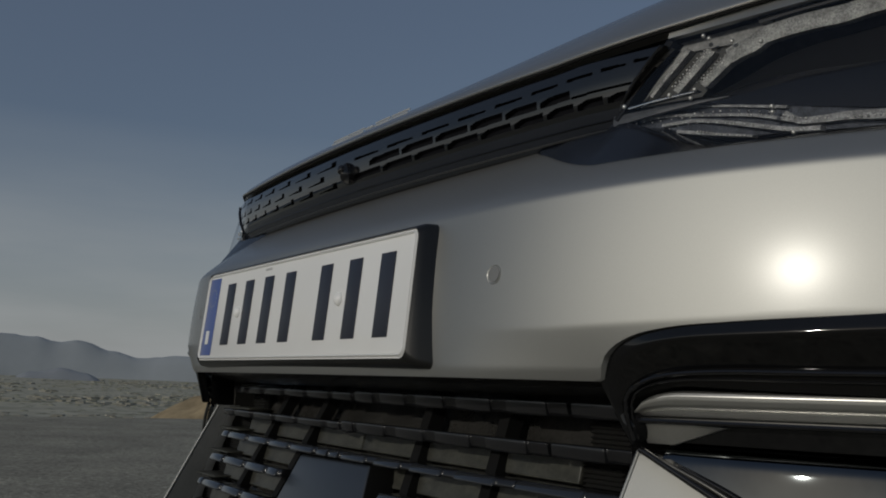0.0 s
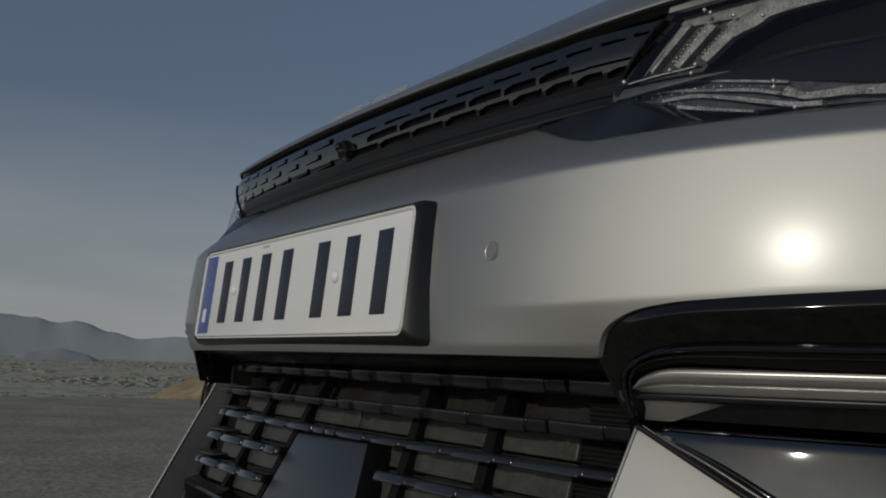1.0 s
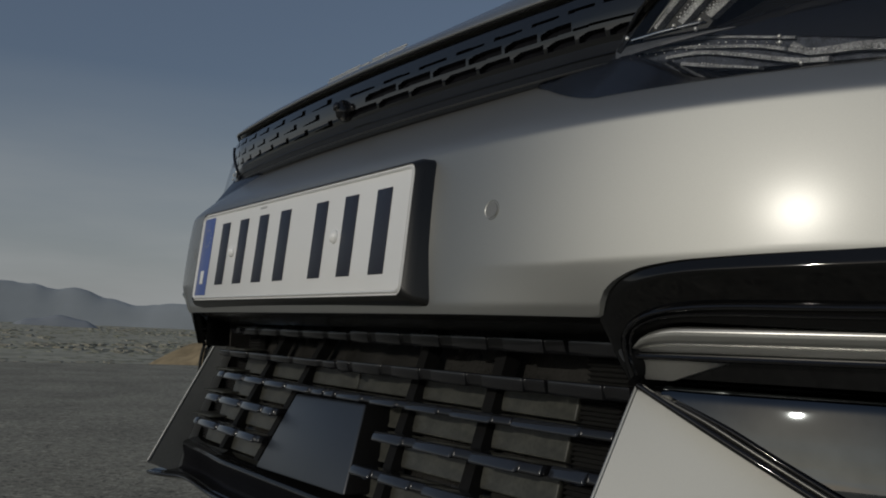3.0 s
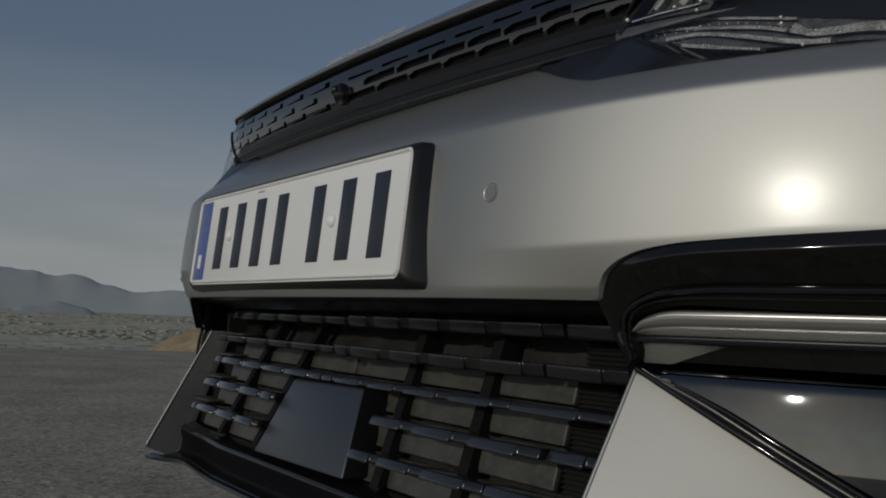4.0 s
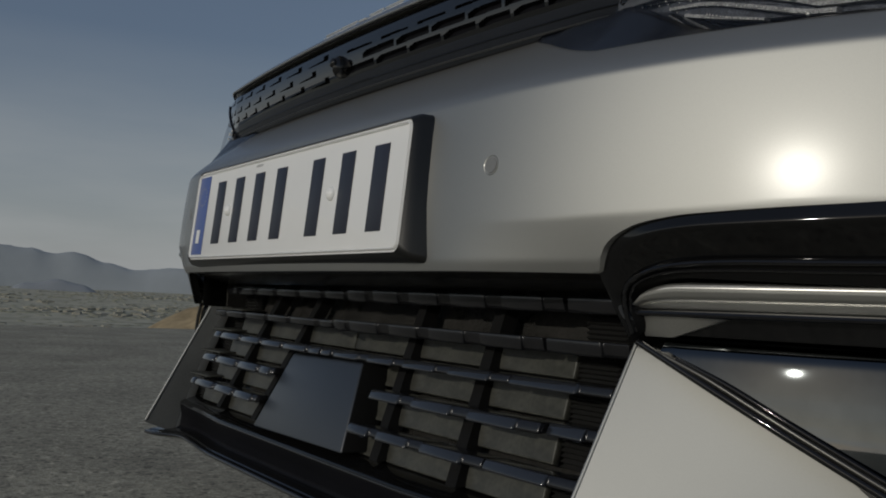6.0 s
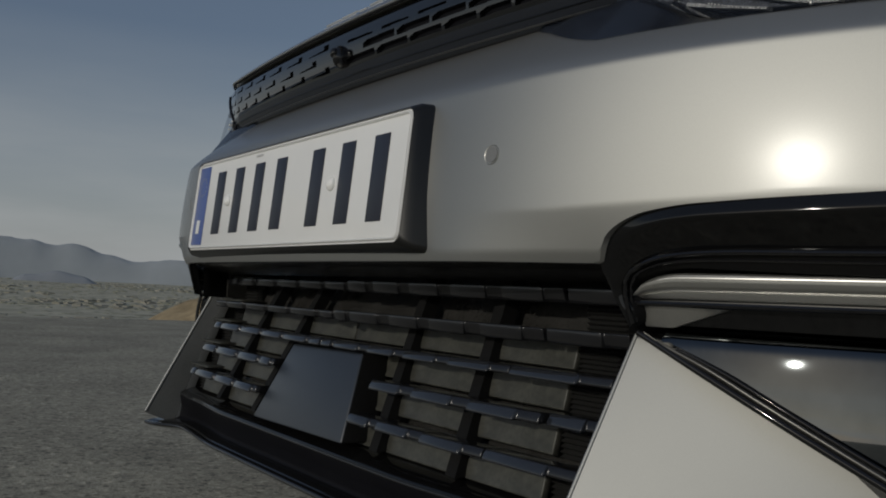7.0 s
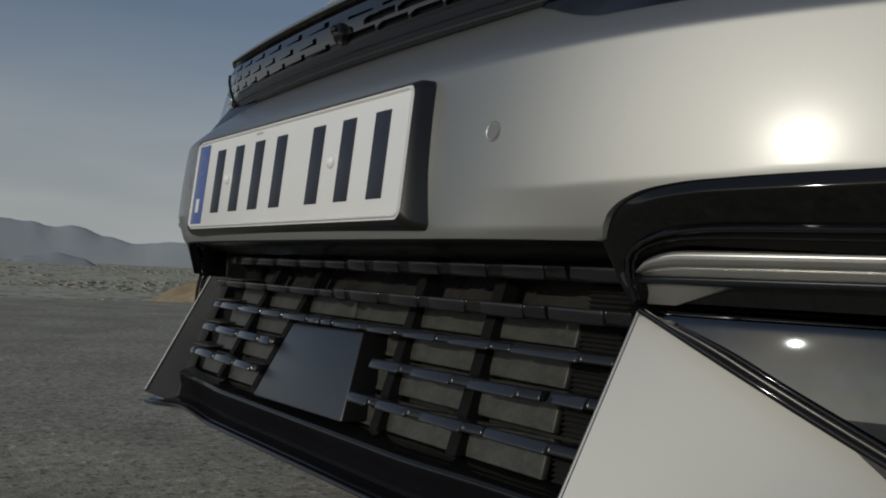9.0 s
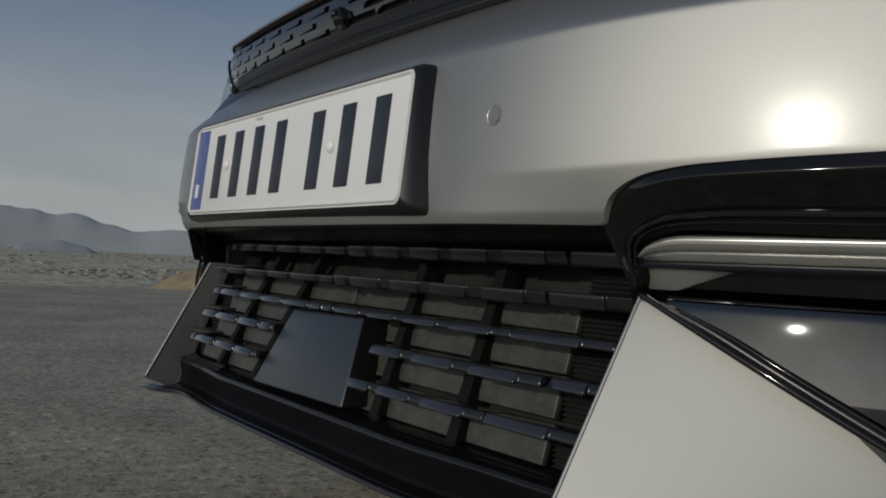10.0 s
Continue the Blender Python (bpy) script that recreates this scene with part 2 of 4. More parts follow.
def block(center, size, bevel=0.0, m=None):
    bm = bmesh.new()
    bmesh.ops.create_cube(bm, size=1.0)
    for v in bm.verts:
        v.co = Vector((v.co.x * size[0], v.co.y * size[1], v.co.z * size[2]))
    if bevel:
        bmesh.ops.bevel(bm, geom=bm.edges[:], offset=bevel, segments=2, profile=0.5, affect="EDGES")
    for v in bm.verts:
        v.co = (m @ v.co if m else v.co) + Vector(center)
    return bm


def rounded_plate(w, h, r, y0, y1, bevel=0.0008):
    """A plate in the x-z plane with round corners, front at y0."""
    bm = bmesh.new()
    ring = []
    for cx, cz, a0 in ((w / 2 - r, h / 2 - r, 0), (-w / 2 + r, h / 2 - r, 90), (-w / 2 + r, -h / 2 + r, 180), (w / 2 - r, -h / 2 + r, 270)):
        for k in range(7):
            a = radians(a0 + 15 * k)
            ring.append((cx + r * math.cos(a), cz + r * math.sin(a)))
    front = [bm.verts.new((x, y0, z)) for x, z in ring]
    back = [bm.verts.new((x, y1, z)) for x, z in ring]
    bm.faces.new(front)
    bm.faces.new(back[::-1])
    n = len(ring)
    for k in range(n):
        bm.faces.new((front[k], back[k], back[(k + 1) % n], front[(k + 1) % n]))
    if bevel:
        edges = [e for e in bm.edges if all(abs(v.co.y - y0) < 1e-9 for v in e.verts)]
        bmesh.ops.bevel(bm, geom=edges, offset=bevel, segments=2, profile=0.5, affect="EDGES")
    return bm


def mirrored(points, side):
    return [(side * x, y, z) for x, y, z in points]


# ---- the ground ----
EDGE_X = -10.2


def ground_z(x, y):
    d = EDGE_X - x + 0.25 * math.sin(y * 0.31) + 0.12 * math.sin(y * 1.3 + 1)
    far = math.hypot(x, y)
    if d <= 0:
        return 0.0
    drop = -2.6 * step(d, 0, 5) - 10 * step(d, 4, 90) - 30 * step(d, 60, 700)
    roll = 6 * noise.noise((x * 0.0022, y * 0.0022, 3.0)) * step(far, 300, 1200)
    return drop + roll + 26 * step(far, 1300, 3900)


bm = bmesh.new()
radii = [0.0] + [0.25 * 1.16**k for k in range(67)]
radii = [r for r in radii if r < 4700] + [4700.0]
# finer steps where the lot ends
radii = sorted(set([round(r, 3) for r in radii] + [9.6 + 0.25 * k for k in range(16)]))
spokes = 288
centre = bm.verts.new((0, 0, 0))
last = None
for r in radii[1:]:
    ring = []
    for k in range(spokes):
        a = k * math.tau / spokes
        x, y = r * math.cos(a), r * math.sin(a)
        ring.append(bm.verts.new((x, y, ground_z(x, y))))
    for k in range(spokes):
        if last is None:
            bm.faces.new((centre, ring[k], ring[(k + 1) % spokes]))
        else:
            bm.faces.new((last[k], ring[k], ring[(k + 1) % spokes], last[(k + 1) % spokes]))
    last = ring


def ground_material():
    m = bpy.data.materials.new("worn asphalt and far valley soil")
    m.use_nodes = True
    n, l = m.node_tree.nodes, m.node_tree.links
    b = n["Principled BSDF"]
    b.inputs["Roughness"].default_value = 0.85
    b.inputs["Specular IOR Level"].default_value = 0.3
    tc = n.new("ShaderNodeTexCoord")
    stones = n.new("ShaderNodeTexVoronoi")
    stones.inputs["Scale"].default_value = 190.0
    big = n.new("ShaderNodeTexNoise")
    big.inputs["Scale"].default_value = 1.7
    big.inputs["Detail"].default_value = 6.0
    fine = n.new("ShaderNodeTexNoise")
    fine.inputs["Scale"].default_value = 24.0
    fine.inputs["Detail"].default_value = 10.0
    fine.inputs["Roughness"].default_value = 0.72
    for t in (stones, big, fine):
        l.new(tc.outputs["Object"], t.inputs["Vector"])
    r1 = n.new("ShaderNodeValToRGB")
    r1.color_ramp.elements[0].color = (0.195, 0.178, 0.135, 1)
    r1.color_ramp.elements[1].color = (0.485, 0.438, 0.327, 1)
    r1.color_ramp.elements[0].position, r1.color_ramp.elements[1].position = 0.3, 0.72
    l.new(fine.outputs["Fac"], r1.inputs["Fac"])
    r2 = n.new("ShaderNodeMapRange")
    r2.inputs["To Min"].default_value, r2.inputs["To Max"].default_value = 0.80, 1.2
    r2.inputs["From Min"].default_value, r2.inputs["From Max"].default_value = 0.3, 0.7
    l.new(big.outputs["Fac"], r2.inputs["Value"])
    sc = n.new("ShaderNodeVectorMath")
    sc.operation = "SCALE"
    l.new(r1.outputs["Color"], sc.inputs[0])
    l.new(r2.outputs[0], sc.inputs["Scale"])
    grit = n.new("ShaderNodeMix")
    grit.data_type = "RGBA"
    grit.blend_type = "MULTIPLY"
    grit.inputs[0].default_value = 0.7
    l.new(sc.outputs[0], grit.inputs[6])
    tone = n.new("ShaderNodeSeparateColor")
    l.new(stones.outputs["Color"], tone.inputs[0])
    grain = n.new("ShaderNodeMapRange")
    grain.inputs["To Min"].default_value, grain.inputs["To Max"].default_value = 0.62, 1.38
    l.new(tone.outputs[0], grain.inputs["Value"])
    l.new(grain.outputs[0], grit.inputs[7])
    pits = n.new("ShaderNodeTexVoronoi")
    pits.inputs["Scale"].default_value = 62.0
    l.new(tc.outputs["Object"], pits.inputs["Vector"])
    pick = n.new("ShaderNodeSeparateColor")
    l.new(pits.outputs["Color"], pick.inputs[0])
    size = n.new("ShaderNodeMapRange")
    size.inputs["From Min"].default_value, size.inputs["From Max"].default_value = 0.50, 1.0
    size.inputs["To Min"].default_value, size.inputs["To Max"].default_value = 0.0, 0.55
    l.new(pick.outputs[0], size.inputs["Value"])
    hole = n.new("ShaderNodeMath")
    hole.operation = "LESS_THAN"
    l.new(pits.outputs["Distance"], hole.inputs[0])
    l.new(size.outputs[0], hole.inputs[1])
    shade = n.new("ShaderNodeMapRange")
    shade.inputs["To Min"].default_value, shade.inputs["To Max"].default_value = 1.05, 0.50
    l.new(hole.outputs[0], shade.inputs["Value"])
    pale = n.new("ShaderNodeMath")
    pale.operation = "GREATER_THAN"
    pale.inputs[1].default_value = 0.93
    l.new(pick.outputs[1], pale.inputs[0])
    chip = n.new("ShaderNodeMapRange")
    chip.inputs["To Min"].default_value, chip.inputs["To Max"].default_value = 1.0, 1.35
    l.new(pale.outputs[0], chip.inputs["Value"])
    spots = n.new("ShaderNodeMath")
    spots.operation = "MULTIPLY"
    l.new(shade.outputs[0], spots.inputs[0])
    l.new(chip.outputs[0], spots.inputs[1])
    speck = n.new("ShaderNodeVectorMath")
    speck.operation = "SCALE"
    l.new(grit.outputs[2], speck.inputs[0])
    l.new(spots.outputs[0], speck.inputs["Scale"])
    # the valley: dry soil with scrub, its tones paled for the haze
    scrub = n.new("ShaderNodeTexNoise")
    scrub.inputs["Scale"].default_value = 0.02
    scrub.inputs["Detail"].default_value = 8.0
    l.new(tc.outputs["Object"], scrub.inputs["Vector"])
    r3 = n.new("ShaderNodeValToRGB")
    r3.color_ramp.elements[0].color = (0.40, 0.370, 0.270, 1)
    r3.color_ramp.elements[1].color = (0.58, 0.537, 0.405, 1)
    r3.color_ramp.elements[0].position, r3.color_ramp.elements[1].position = 0.35, 0.65
    l.new(scrub.outputs["Fac"], r3.inputs["Fac"])
    sep = n.new("ShaderNodeSeparateXYZ")
    l.new(tc.outputs["Object"], sep.inputs[0])
    off = n.new("ShaderNodeMapRange")
    off.inputs["From Min"].default_value, off.inputs["From Max"].default_value = -0.4, -1.6
    l.new(sep.outputs["Z"], off.inputs["Value"])
    mix = n.new("ShaderNodeMix")
    mix.data_type = "RGBA"
    l.new(off.outputs[0], mix.inputs[0])
    l.new(speck.outputs[0], mix.inputs[6])
    l.new(r3.outputs["Color"], mix.inputs[7])
    l.new(mix.outputs[2], b.inputs["Base Color"])
    bp = n.new("ShaderNodeBump")
    bp.inputs["Strength"].default_value = 0.5
    bp.inputs["Distance"].default_value = 0.0015
    l.new(stones.outputs["Distance"], bp.inputs["Height"])
    bp2 = n.new("ShaderNodeBump")
    bp2.inputs["Strength"].default_value = 0.4
    bp2.inputs["Distance"].default_value = 0.003
    l.new(fine.outputs["Fac"], bp2.inputs["Height"])
    l.new(bp.outputs[0], bp2.inputs["Normal"])
    l.new(bp2.outputs[0], b.inputs["Normal"])
    return m


ground = finish(bm, "ground", ground_material(), None, "grey gritty asphalt lot above a dry valley")
tagged(ground, category="ground", kind="structure")

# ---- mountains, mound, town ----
# air haze is mixed into both slopes' pale base colours
MOUNT = material("rock slope with blue-grey haze tint", (0.372, 0.402, 0.426), 0.95, grain=0.06, grain_scale=0.01, stain=0.05, stain_scale=0.004, spec=0.0)
MOUNT_NEAR = material("hill slope with grey haze tint", (0.308, 0.330, 0.358), 0.95, grain=0.06, grain_scale=0.01, stain=0.06, stain_scale=0.004, spec=0.0)


def ridge(name, dist, depth, az0, az1, height, seed, mat, label, n=160):
    """A mountain range at a distance, its crest height given by azimuth in degrees."""
    bm = bmesh.new()

    def f(u, v):
        az = radians(az0 + (az1 - az0) * u)
        up = math.sin(math.pi * v) ** 0.8
        r = dist + depth * (v - 0.5)
        h = height(az0 + (az1 - az0) * u)
        span = (az1 - az0) / 126
        rough = 1 + 0.022 * up ** 4 * noise.fractal((u * 170 * span, v * 3, seed + 4), 0.9, 2.0, 5)
        return (r * math.cos(az), r * math.sin(az), -48 + (h + 48) * up * rough)

    sheet(f, n, 44, bm=bm)
    return tagged(finish(bm, name, mat, None, label), category="mountain", kind="structure")


def crest(az):
    table = [(100, 1.2), (130, 1.5), (150, 1.2), (160, 1.1), (162.7, 1.25), (164.9, 1.05), (166.5, 1.36), (168.4, 1.93), (169.5, 1.72), (170.7, 2.0), (172.5, 2.08), (175, 2.2), (185, 1.6), (200, 1.3), (230, 1.0)]
    for (a, ha), (b, hb) in zip(table, table[1:]):
        if a <= az <= b:
            return math.tan(radians(ha + (hb - ha) * step(az, a, b))) * 4300
    return 60.0


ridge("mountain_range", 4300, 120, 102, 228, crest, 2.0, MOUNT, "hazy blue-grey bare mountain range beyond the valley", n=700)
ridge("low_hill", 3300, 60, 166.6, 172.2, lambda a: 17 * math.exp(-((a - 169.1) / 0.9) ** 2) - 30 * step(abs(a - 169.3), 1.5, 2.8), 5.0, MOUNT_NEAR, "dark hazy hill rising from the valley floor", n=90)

# a dry grass mound beyond the lot's edge
bm = bmesh.new()


def mound_point(u, v):
    a, r = math.tau * u, v
    h = max(0.0, 1 - r * r)
    x, y = -27 + 6 * r * math.cos(a), 12.0 + 8.3 * r * math.sin(a)
    return (x, y, ground_z(x, y) - 0.3 + (3.95 + 0.4 * noise.noise((x, y, 1.0))) * h)


sheet(mound_point, 64, 20, bm=bm)
bmesh.ops.remove_doubles(bm, verts=bm.verts, dist=0.001)
STRAW = material("dry straw grass", (0.36, 0.28, 0.17), 0.95, grain=0.25, grain_scale=3, stain=0.3, stain_scale=0.6, bump=0.5, bump_scale=6, spec=0.1)
tagged(finish(bm, "grass_mound", STRAW, None, "low mound of dry yellow grass below the lot"), category="mound", kind="structure")

# the town in the valley: pale low houses and dark tree clumps
rng = random.Random(7)
houses, trees = bmesh.new(), bmesh.new()
for k in range(3600):
    az = radians(rng.uniform(155, 181))
    r = 560 + 3000 * rng.random() ** 0.9
    x, y = r * math.cos(az), r * math.sin(az)
    z = ground_z(x, y)
    if k % 2 and noise.noise((x * 0.003, y * 0.003, 9.0)) < rng.uniform(-0.15, 0.25):
        continue
    if k % 2:
        w, d, h = (q * min(1.0, 0.3 + r / 2400) for q in (rng.uniform(8, 18), rng.uniform(7, 15), rng.uniform(1.9, 3.9)))
        bmesh.ops.create_cube(houses, size=1.0, matrix=Matrix.Translation((x, y, z + h / 2 - 1)) @ Matrix.Rotation(rng.uniform(0, 3), 4, "Z") @ Matrix.Diagonal((w, d, h, 1)))
    else:
        bmesh.ops.create_icosphere(trees, subdivisions=1, radius=1.0, matrix=Matrix.Translation((x, y, z - 0.6)) @ Matrix.Diagonal((rng.uniform(4, 12), rng.uniform(4, 11), rng.uniform(1.5, 3.0) * min(1.0, 0.25 + r / 2000), 1)))


def house_material():
    m = material("rendered walls toned for haze", (0.42, 0.41, 0.39), 0.9, grain=0.1, grain_scale=0.1, stain=0.2, stain_scale=0.01)
    n, l = m.node_tree.nodes, m.node_tree.links
    geo = n.new("ShaderNodeNewGeometry")
    ramp = n.new("ShaderNodeValToRGB")
    # haze put into the colours: wall tones stay close to the soil's
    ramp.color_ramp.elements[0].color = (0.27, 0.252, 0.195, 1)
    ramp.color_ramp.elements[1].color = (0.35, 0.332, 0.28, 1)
    l.new(geo.outputs["Random Per Island"], ramp.inputs["Fac"])
    l.new(ramp.outputs["Color"], n["Principled BSDF"].inputs["Base Color"])
    return m


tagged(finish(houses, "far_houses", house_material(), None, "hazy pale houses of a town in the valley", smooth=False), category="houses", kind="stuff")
# scrub green lightened to carry the haze in front of it
SCRUB = material("scrub with haze tint", (0.32, 0.305, 0.215), 0.95, grain=0.2, grain_scale=0.2, stain=0.2, stain_scale=0.02)
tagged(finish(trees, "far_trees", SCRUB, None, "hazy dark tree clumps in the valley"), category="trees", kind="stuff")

# ---- the car ----
car = tagged(new("car"), "grey metallic crossover car with a slotted black grille, parked on asphalt", "car")


def plan(x):
    """How far the front runs back towards the corners."""
    a = abs(x)
    if a < 0.30:
        return 0.1 * a * a
    if a < 0.53:
        return 0.009 + 0.06 * (a - 0.30) + 0.783 * (a - 0.30) ** 2
    return 0.06422 + 0.42 * (a - 0.53) + 0.5 * (a - 0.53) ** 2 + 6 * max(0.0, a - 0.74) ** 3


def skin(x, z):
    """The bumper's face: its y at x and z."""
    a = abs(x)
    line = max(0.0, 0.529 + 0.04 * max(0.0, a - 0.40) - z)
    tuck, roll = max(0.0, 0.500 - z), max(0.0, z - 0.622 - 0.006 * step(a, 0.25, 0.6))
    y = 0.0042 + plan(x) + 0.30 * (math.hypot(tuck, 0.003) - 0.003) + 0.31 * step(a, 0.29, 0.44) * (math.hypot(line, 0.002) - 0.002) + 0.55 * max(0.0, z - 0.487) ** 2
    y += 1.05 * (math.hypot(roll, 0.008) - 0.008)
    return y


def low_edge(x):
    a = abs(x)
    table = ((0.0, 0.491), (0.434, 0.491), (0.4400, 0.5045), (0.4437, 0.5095), (0.4614, 0.5205), (0.4884, 0.5270), (0.5223, 0.5300), (0.60, 0.5342), (0.92, 0.555))
    slopes = [(zq - zp) / (q - p) for (p, zp), (q, zq) in zip(table, table[1:])]
    for k in range(len(slopes)):
        (p, zp), (q, zq) = table[k], table[k + 1]
        if a <= q:
            if k < 1:
                return zp
            m0 = (slopes[k - 1] + slopes[k]) / 2
            m1 = (slopes[k] + slopes[k + 1]) / 2 if k + 1 < len(slopes) else slopes[k]
            h = q - p
            t = (a - p) / h
            return zp * (2 * t**3 - 3 * t**2 + 1) + m0 * h * (t**3 - 2 * t**2 + t) + zq * (-2 * t**3 + 3 * t**2) + m1 * h * (t**3 - t**2)
    return 0.555


def high_edge(x):
    a = abs(x)
    t = min(1.0, max(0.0, (a - 0.258) / 0.147))
    return 0.699 - 0.0465 * (0.5 * t + 0.5 * t * t * (3 - 2 * t)) - 0.002 * step(a, 0.45, 0.7)


def bumper_point(u, v):
    x = -0.9 + 1.8 * u
    z = max(low_edge(x), 0.491 + (high_edge(x) - 0.491) * v)
    return (x, skin(x, z), z)


bumper = part("bumper", sheet(bumper_point, 480, 80, thick=(0, 0.028, 0)), PAINT, car, "satin grey metallic bumper skin", sharp=60)


# grille band between bumper and bonnet: a shallow bow, its foot leaning back
def band_y(x, z):
    return 0.066 + 0.14 * x * x + 6.0 * (z - 0.731) ** 2 + 0.15 * (math.hypot(max(0.0, abs(x) - 0.36), 0.03) - 0.03)


def band_end(z):
    """Half width of the grille band at a height: its ends slant."""
    return 0.4050 + (0.88 if z > 0.7058 else 0.3) * (z - 0.7058)


def cell_at(x, first, pitch, shrink):
    """Which cell of a row holds x (x >= 0): its start and the next one's; the cells narrow outwards."""
    for k in range(9):
        a = first + pitch * k - shrink * k * (k - 1)
        b = first + pitch * (k + 1) - shrink * (k + 1) * k
        if a <= x < b:
            return k, a, b
    return None


def pocket(x, z):
    """Depth of the pressed pockets: wedges with a hook on one half, slits and wider cells on the other."""
    if x < -0.022:
        for first, pitch, shrink, z0, curl in ((0.0357, 0.0735, 0.0033, 0.7316, 0.036), (0.0675, 0.068, 0.0035, 0.7189, 0.018), (0.0356, 0.068, 0.0030, 0.7070, 0.020)):
            zz = z - z0 - curl * x * x
            if not 0.0 < zz < 0.0064:
                continue
            hit = cell_at(-x, first, pitch, shrink)
            if hit:
                k, a, b = hit
                t = (-x - a) / (b - a)
                if 0.02 < t < 0.17 or (0.02 < t < 0.72 and zz < 0.0005 + 0.0017 * (0.72 - t) / 0.55):
                    return 0.006
        return 0.0
    if x > 0.004:
        for row, (first, pitch, shrink, z0, curl, high) in enumerate(((0.0097, 0.0725, 0.0031, 0.7302, 0.036, 0.0024), (0.0413, 0.0665, 0.0028, 0.7185, 0.010, 0.0072), (0.0, 0.0675, 0.0027, 0.7080, 0.008, 0.0068))):
            zz = z - z0 - curl * x * x
            if not -0.0006 < zz < high + 0.001:
                continue
            hit = cell_at(x, first, pitch, shrink)
            if not hit:
                continue
            k, a, b = hit
            t, w = x - a, b - a
            if row == 0:
                if t < 0.74 * w and 0 < zz < high * (1.15 - 0.6 * t / w):
                    return 0.005
            elif row == 1 and k > 5:
                if t < 0.045 and 0 < zz < 0.0016:
                    return 0.004
            elif 0.003 < t < w - 0.002 and 0.0004 * t / w < zz < high - max(0.0, 0.0034 * (1 - t / 0.013)):
                return 0.0055
    return 0.0


BAND_LOW, BAND_TOP = 0.6868, 0.7455


def band_point(u, v):
    z = BAND_LOW + (BAND_TOP - BAND_LOW) * v
    x = band_end(z) * (2 * u - 1)
    edge = 0.006 < u < 0.994 and 0.04 < v < 0.96
    return (x, band_y(x, z) + (pocket(x, z) if edge else 0) + 0.006 * max(0.0, 1 - v / 0.03) ** 2, z)


grille = part("grille", sheet(band_point, 900, 110, thick=(0, 0.02, 0)), PIANO, car, "gloss black grille band with rows of pressed pockets", sharp=30)
# pocket floors go black: the shade inside them is put into the colour
grille.data.materials.append(VOID)
for face in grille.data.polygons:
    if sum(pocket(grille.data.vertices[k].co.x, grille.data.vertices[k].co.z) > 0 for k in face.vertices) >= 3:
        face.material_index = 1
# foot of the band: the sky it mirrors is put in as a blue tone
grille.data.materials.append(NAVY)
for face in grille.data.polygons:
    if face.center.z < 0.7045:
        face.material_index = 2
# the lower line's paler trim stands for the bumper reflected in it
for z, r, mat in ((0.6895, 0.0010, TRIM), (0.6965, 0.0008, DEEP)):
    part("foot_line", tube([(x, band_y(x, z) - 0.0004, z) for x in (band_end(z) * (k / 20 - 1) for k in range(41))], r, 160, 8), mat, car)
# black sheet set in the open gap for the shade seen there
part("foot_gap_shade", sheet(lambda u, v: (-0.40 + 0.80 * u, 0.108 + 0.14 * (-0.40 + 0.80 * u) ** 2, 0.66 + 0.06 * v), 30, 2, thick=(0, 0.004, 0)), BLACK, car)

for side in (-1, 1):
    part("grille_end", tube([(side * (band_end(z) - 0.001), band_y(band_end(z), z) - 0.001, z) for z in (0.688, 0.695, 0.705, 0.715, 0.725, 0.735, 0.745)], 0.0016, 30, 8), GLOSS, car)

# dark trim under the grille's outer ends; its blue stands for mirrored sky
for side in (-1, 1):
    def wing(u, v, side=side):
        x = 0.238 + 0.412 * u
        low = high_edge(x) - 0.002
        top = low + 0.002 + (0.685 + 0.004 * step(x, 0.39, 0.41) - low) * step(x, 0.238, 0.33) - 0.030 * step(x, 0.400, 0.48) - 0.02 * max(0.0, x - 0.48)
        z = low + (max(top, low + 0.001) - low) * v
        y0 = skin(x, low) + 0.001
        y1 = 0.1042 + 0.34 * (x - 0.46)
        if x < 0.46:
            y1 += (band_y(x, 0.687) - 0.001 - y1) * min(1.0, (0.46 - x) / 0.13)
        return (side * x, y0 + (max(y1, y0 + 0.001) - y0) * v, z)
    part("lower_trim", sheet(wing, 60, 6, thick=(0, 0.01, 0)), NAVY, car, "gloss black trim under the headlight", sharp=60)


# bonnet
def hood_point(u, v):
    x = -0.76 + 1.52 * u
    a = abs(x)
    dy = 0.95 * v ** 2.6
    d, k = min(dy, 0.2), step(a, 0.05, 0.45)
    dz = 0.0036 * (1 - math.exp(-d / 0.002)) - 0.0006 * (1 - step(a, 0.15, 0.40)) + (0.58 + 0.04 * k) * d + 0.0175 * (0.45 + 0.55 * k) * (1 - math.exp(-d / 0.07)) - 0.15 * d * d + 0.20 * (dy - d)
    edge = 0.0630 + 0.15 * x * x + 0.30 * (math.hypot(max(0.0, a - 0.36), 0.03) - 0.03)
    return (x, edge + dy, 0.7525 + 0.13 * max(0.0, math.hypot(max(0.0, a - 0.35), 0.02) - 0.02) + dz)


bonnet = part("bonnet", sheet(hood_point, 60, 90, thick=(0, 0.012, -0.004)), PAINT, car, "satin grey metallic bonnet", sharp=50)

rim_line = []
for k in range(41):
    q = hood_point(k / 40, 0.0)
    rim_line.append((q[0], q[1] - 0.0016, q[2] - 0.0004))
# silver instead of body paint: the edge's sun glint is put into its colour
part("bonnet_edge", tube(rim_line, 0.0014, 120, 10), SILVER, car, "bonnet edge in silver for its sun glint")
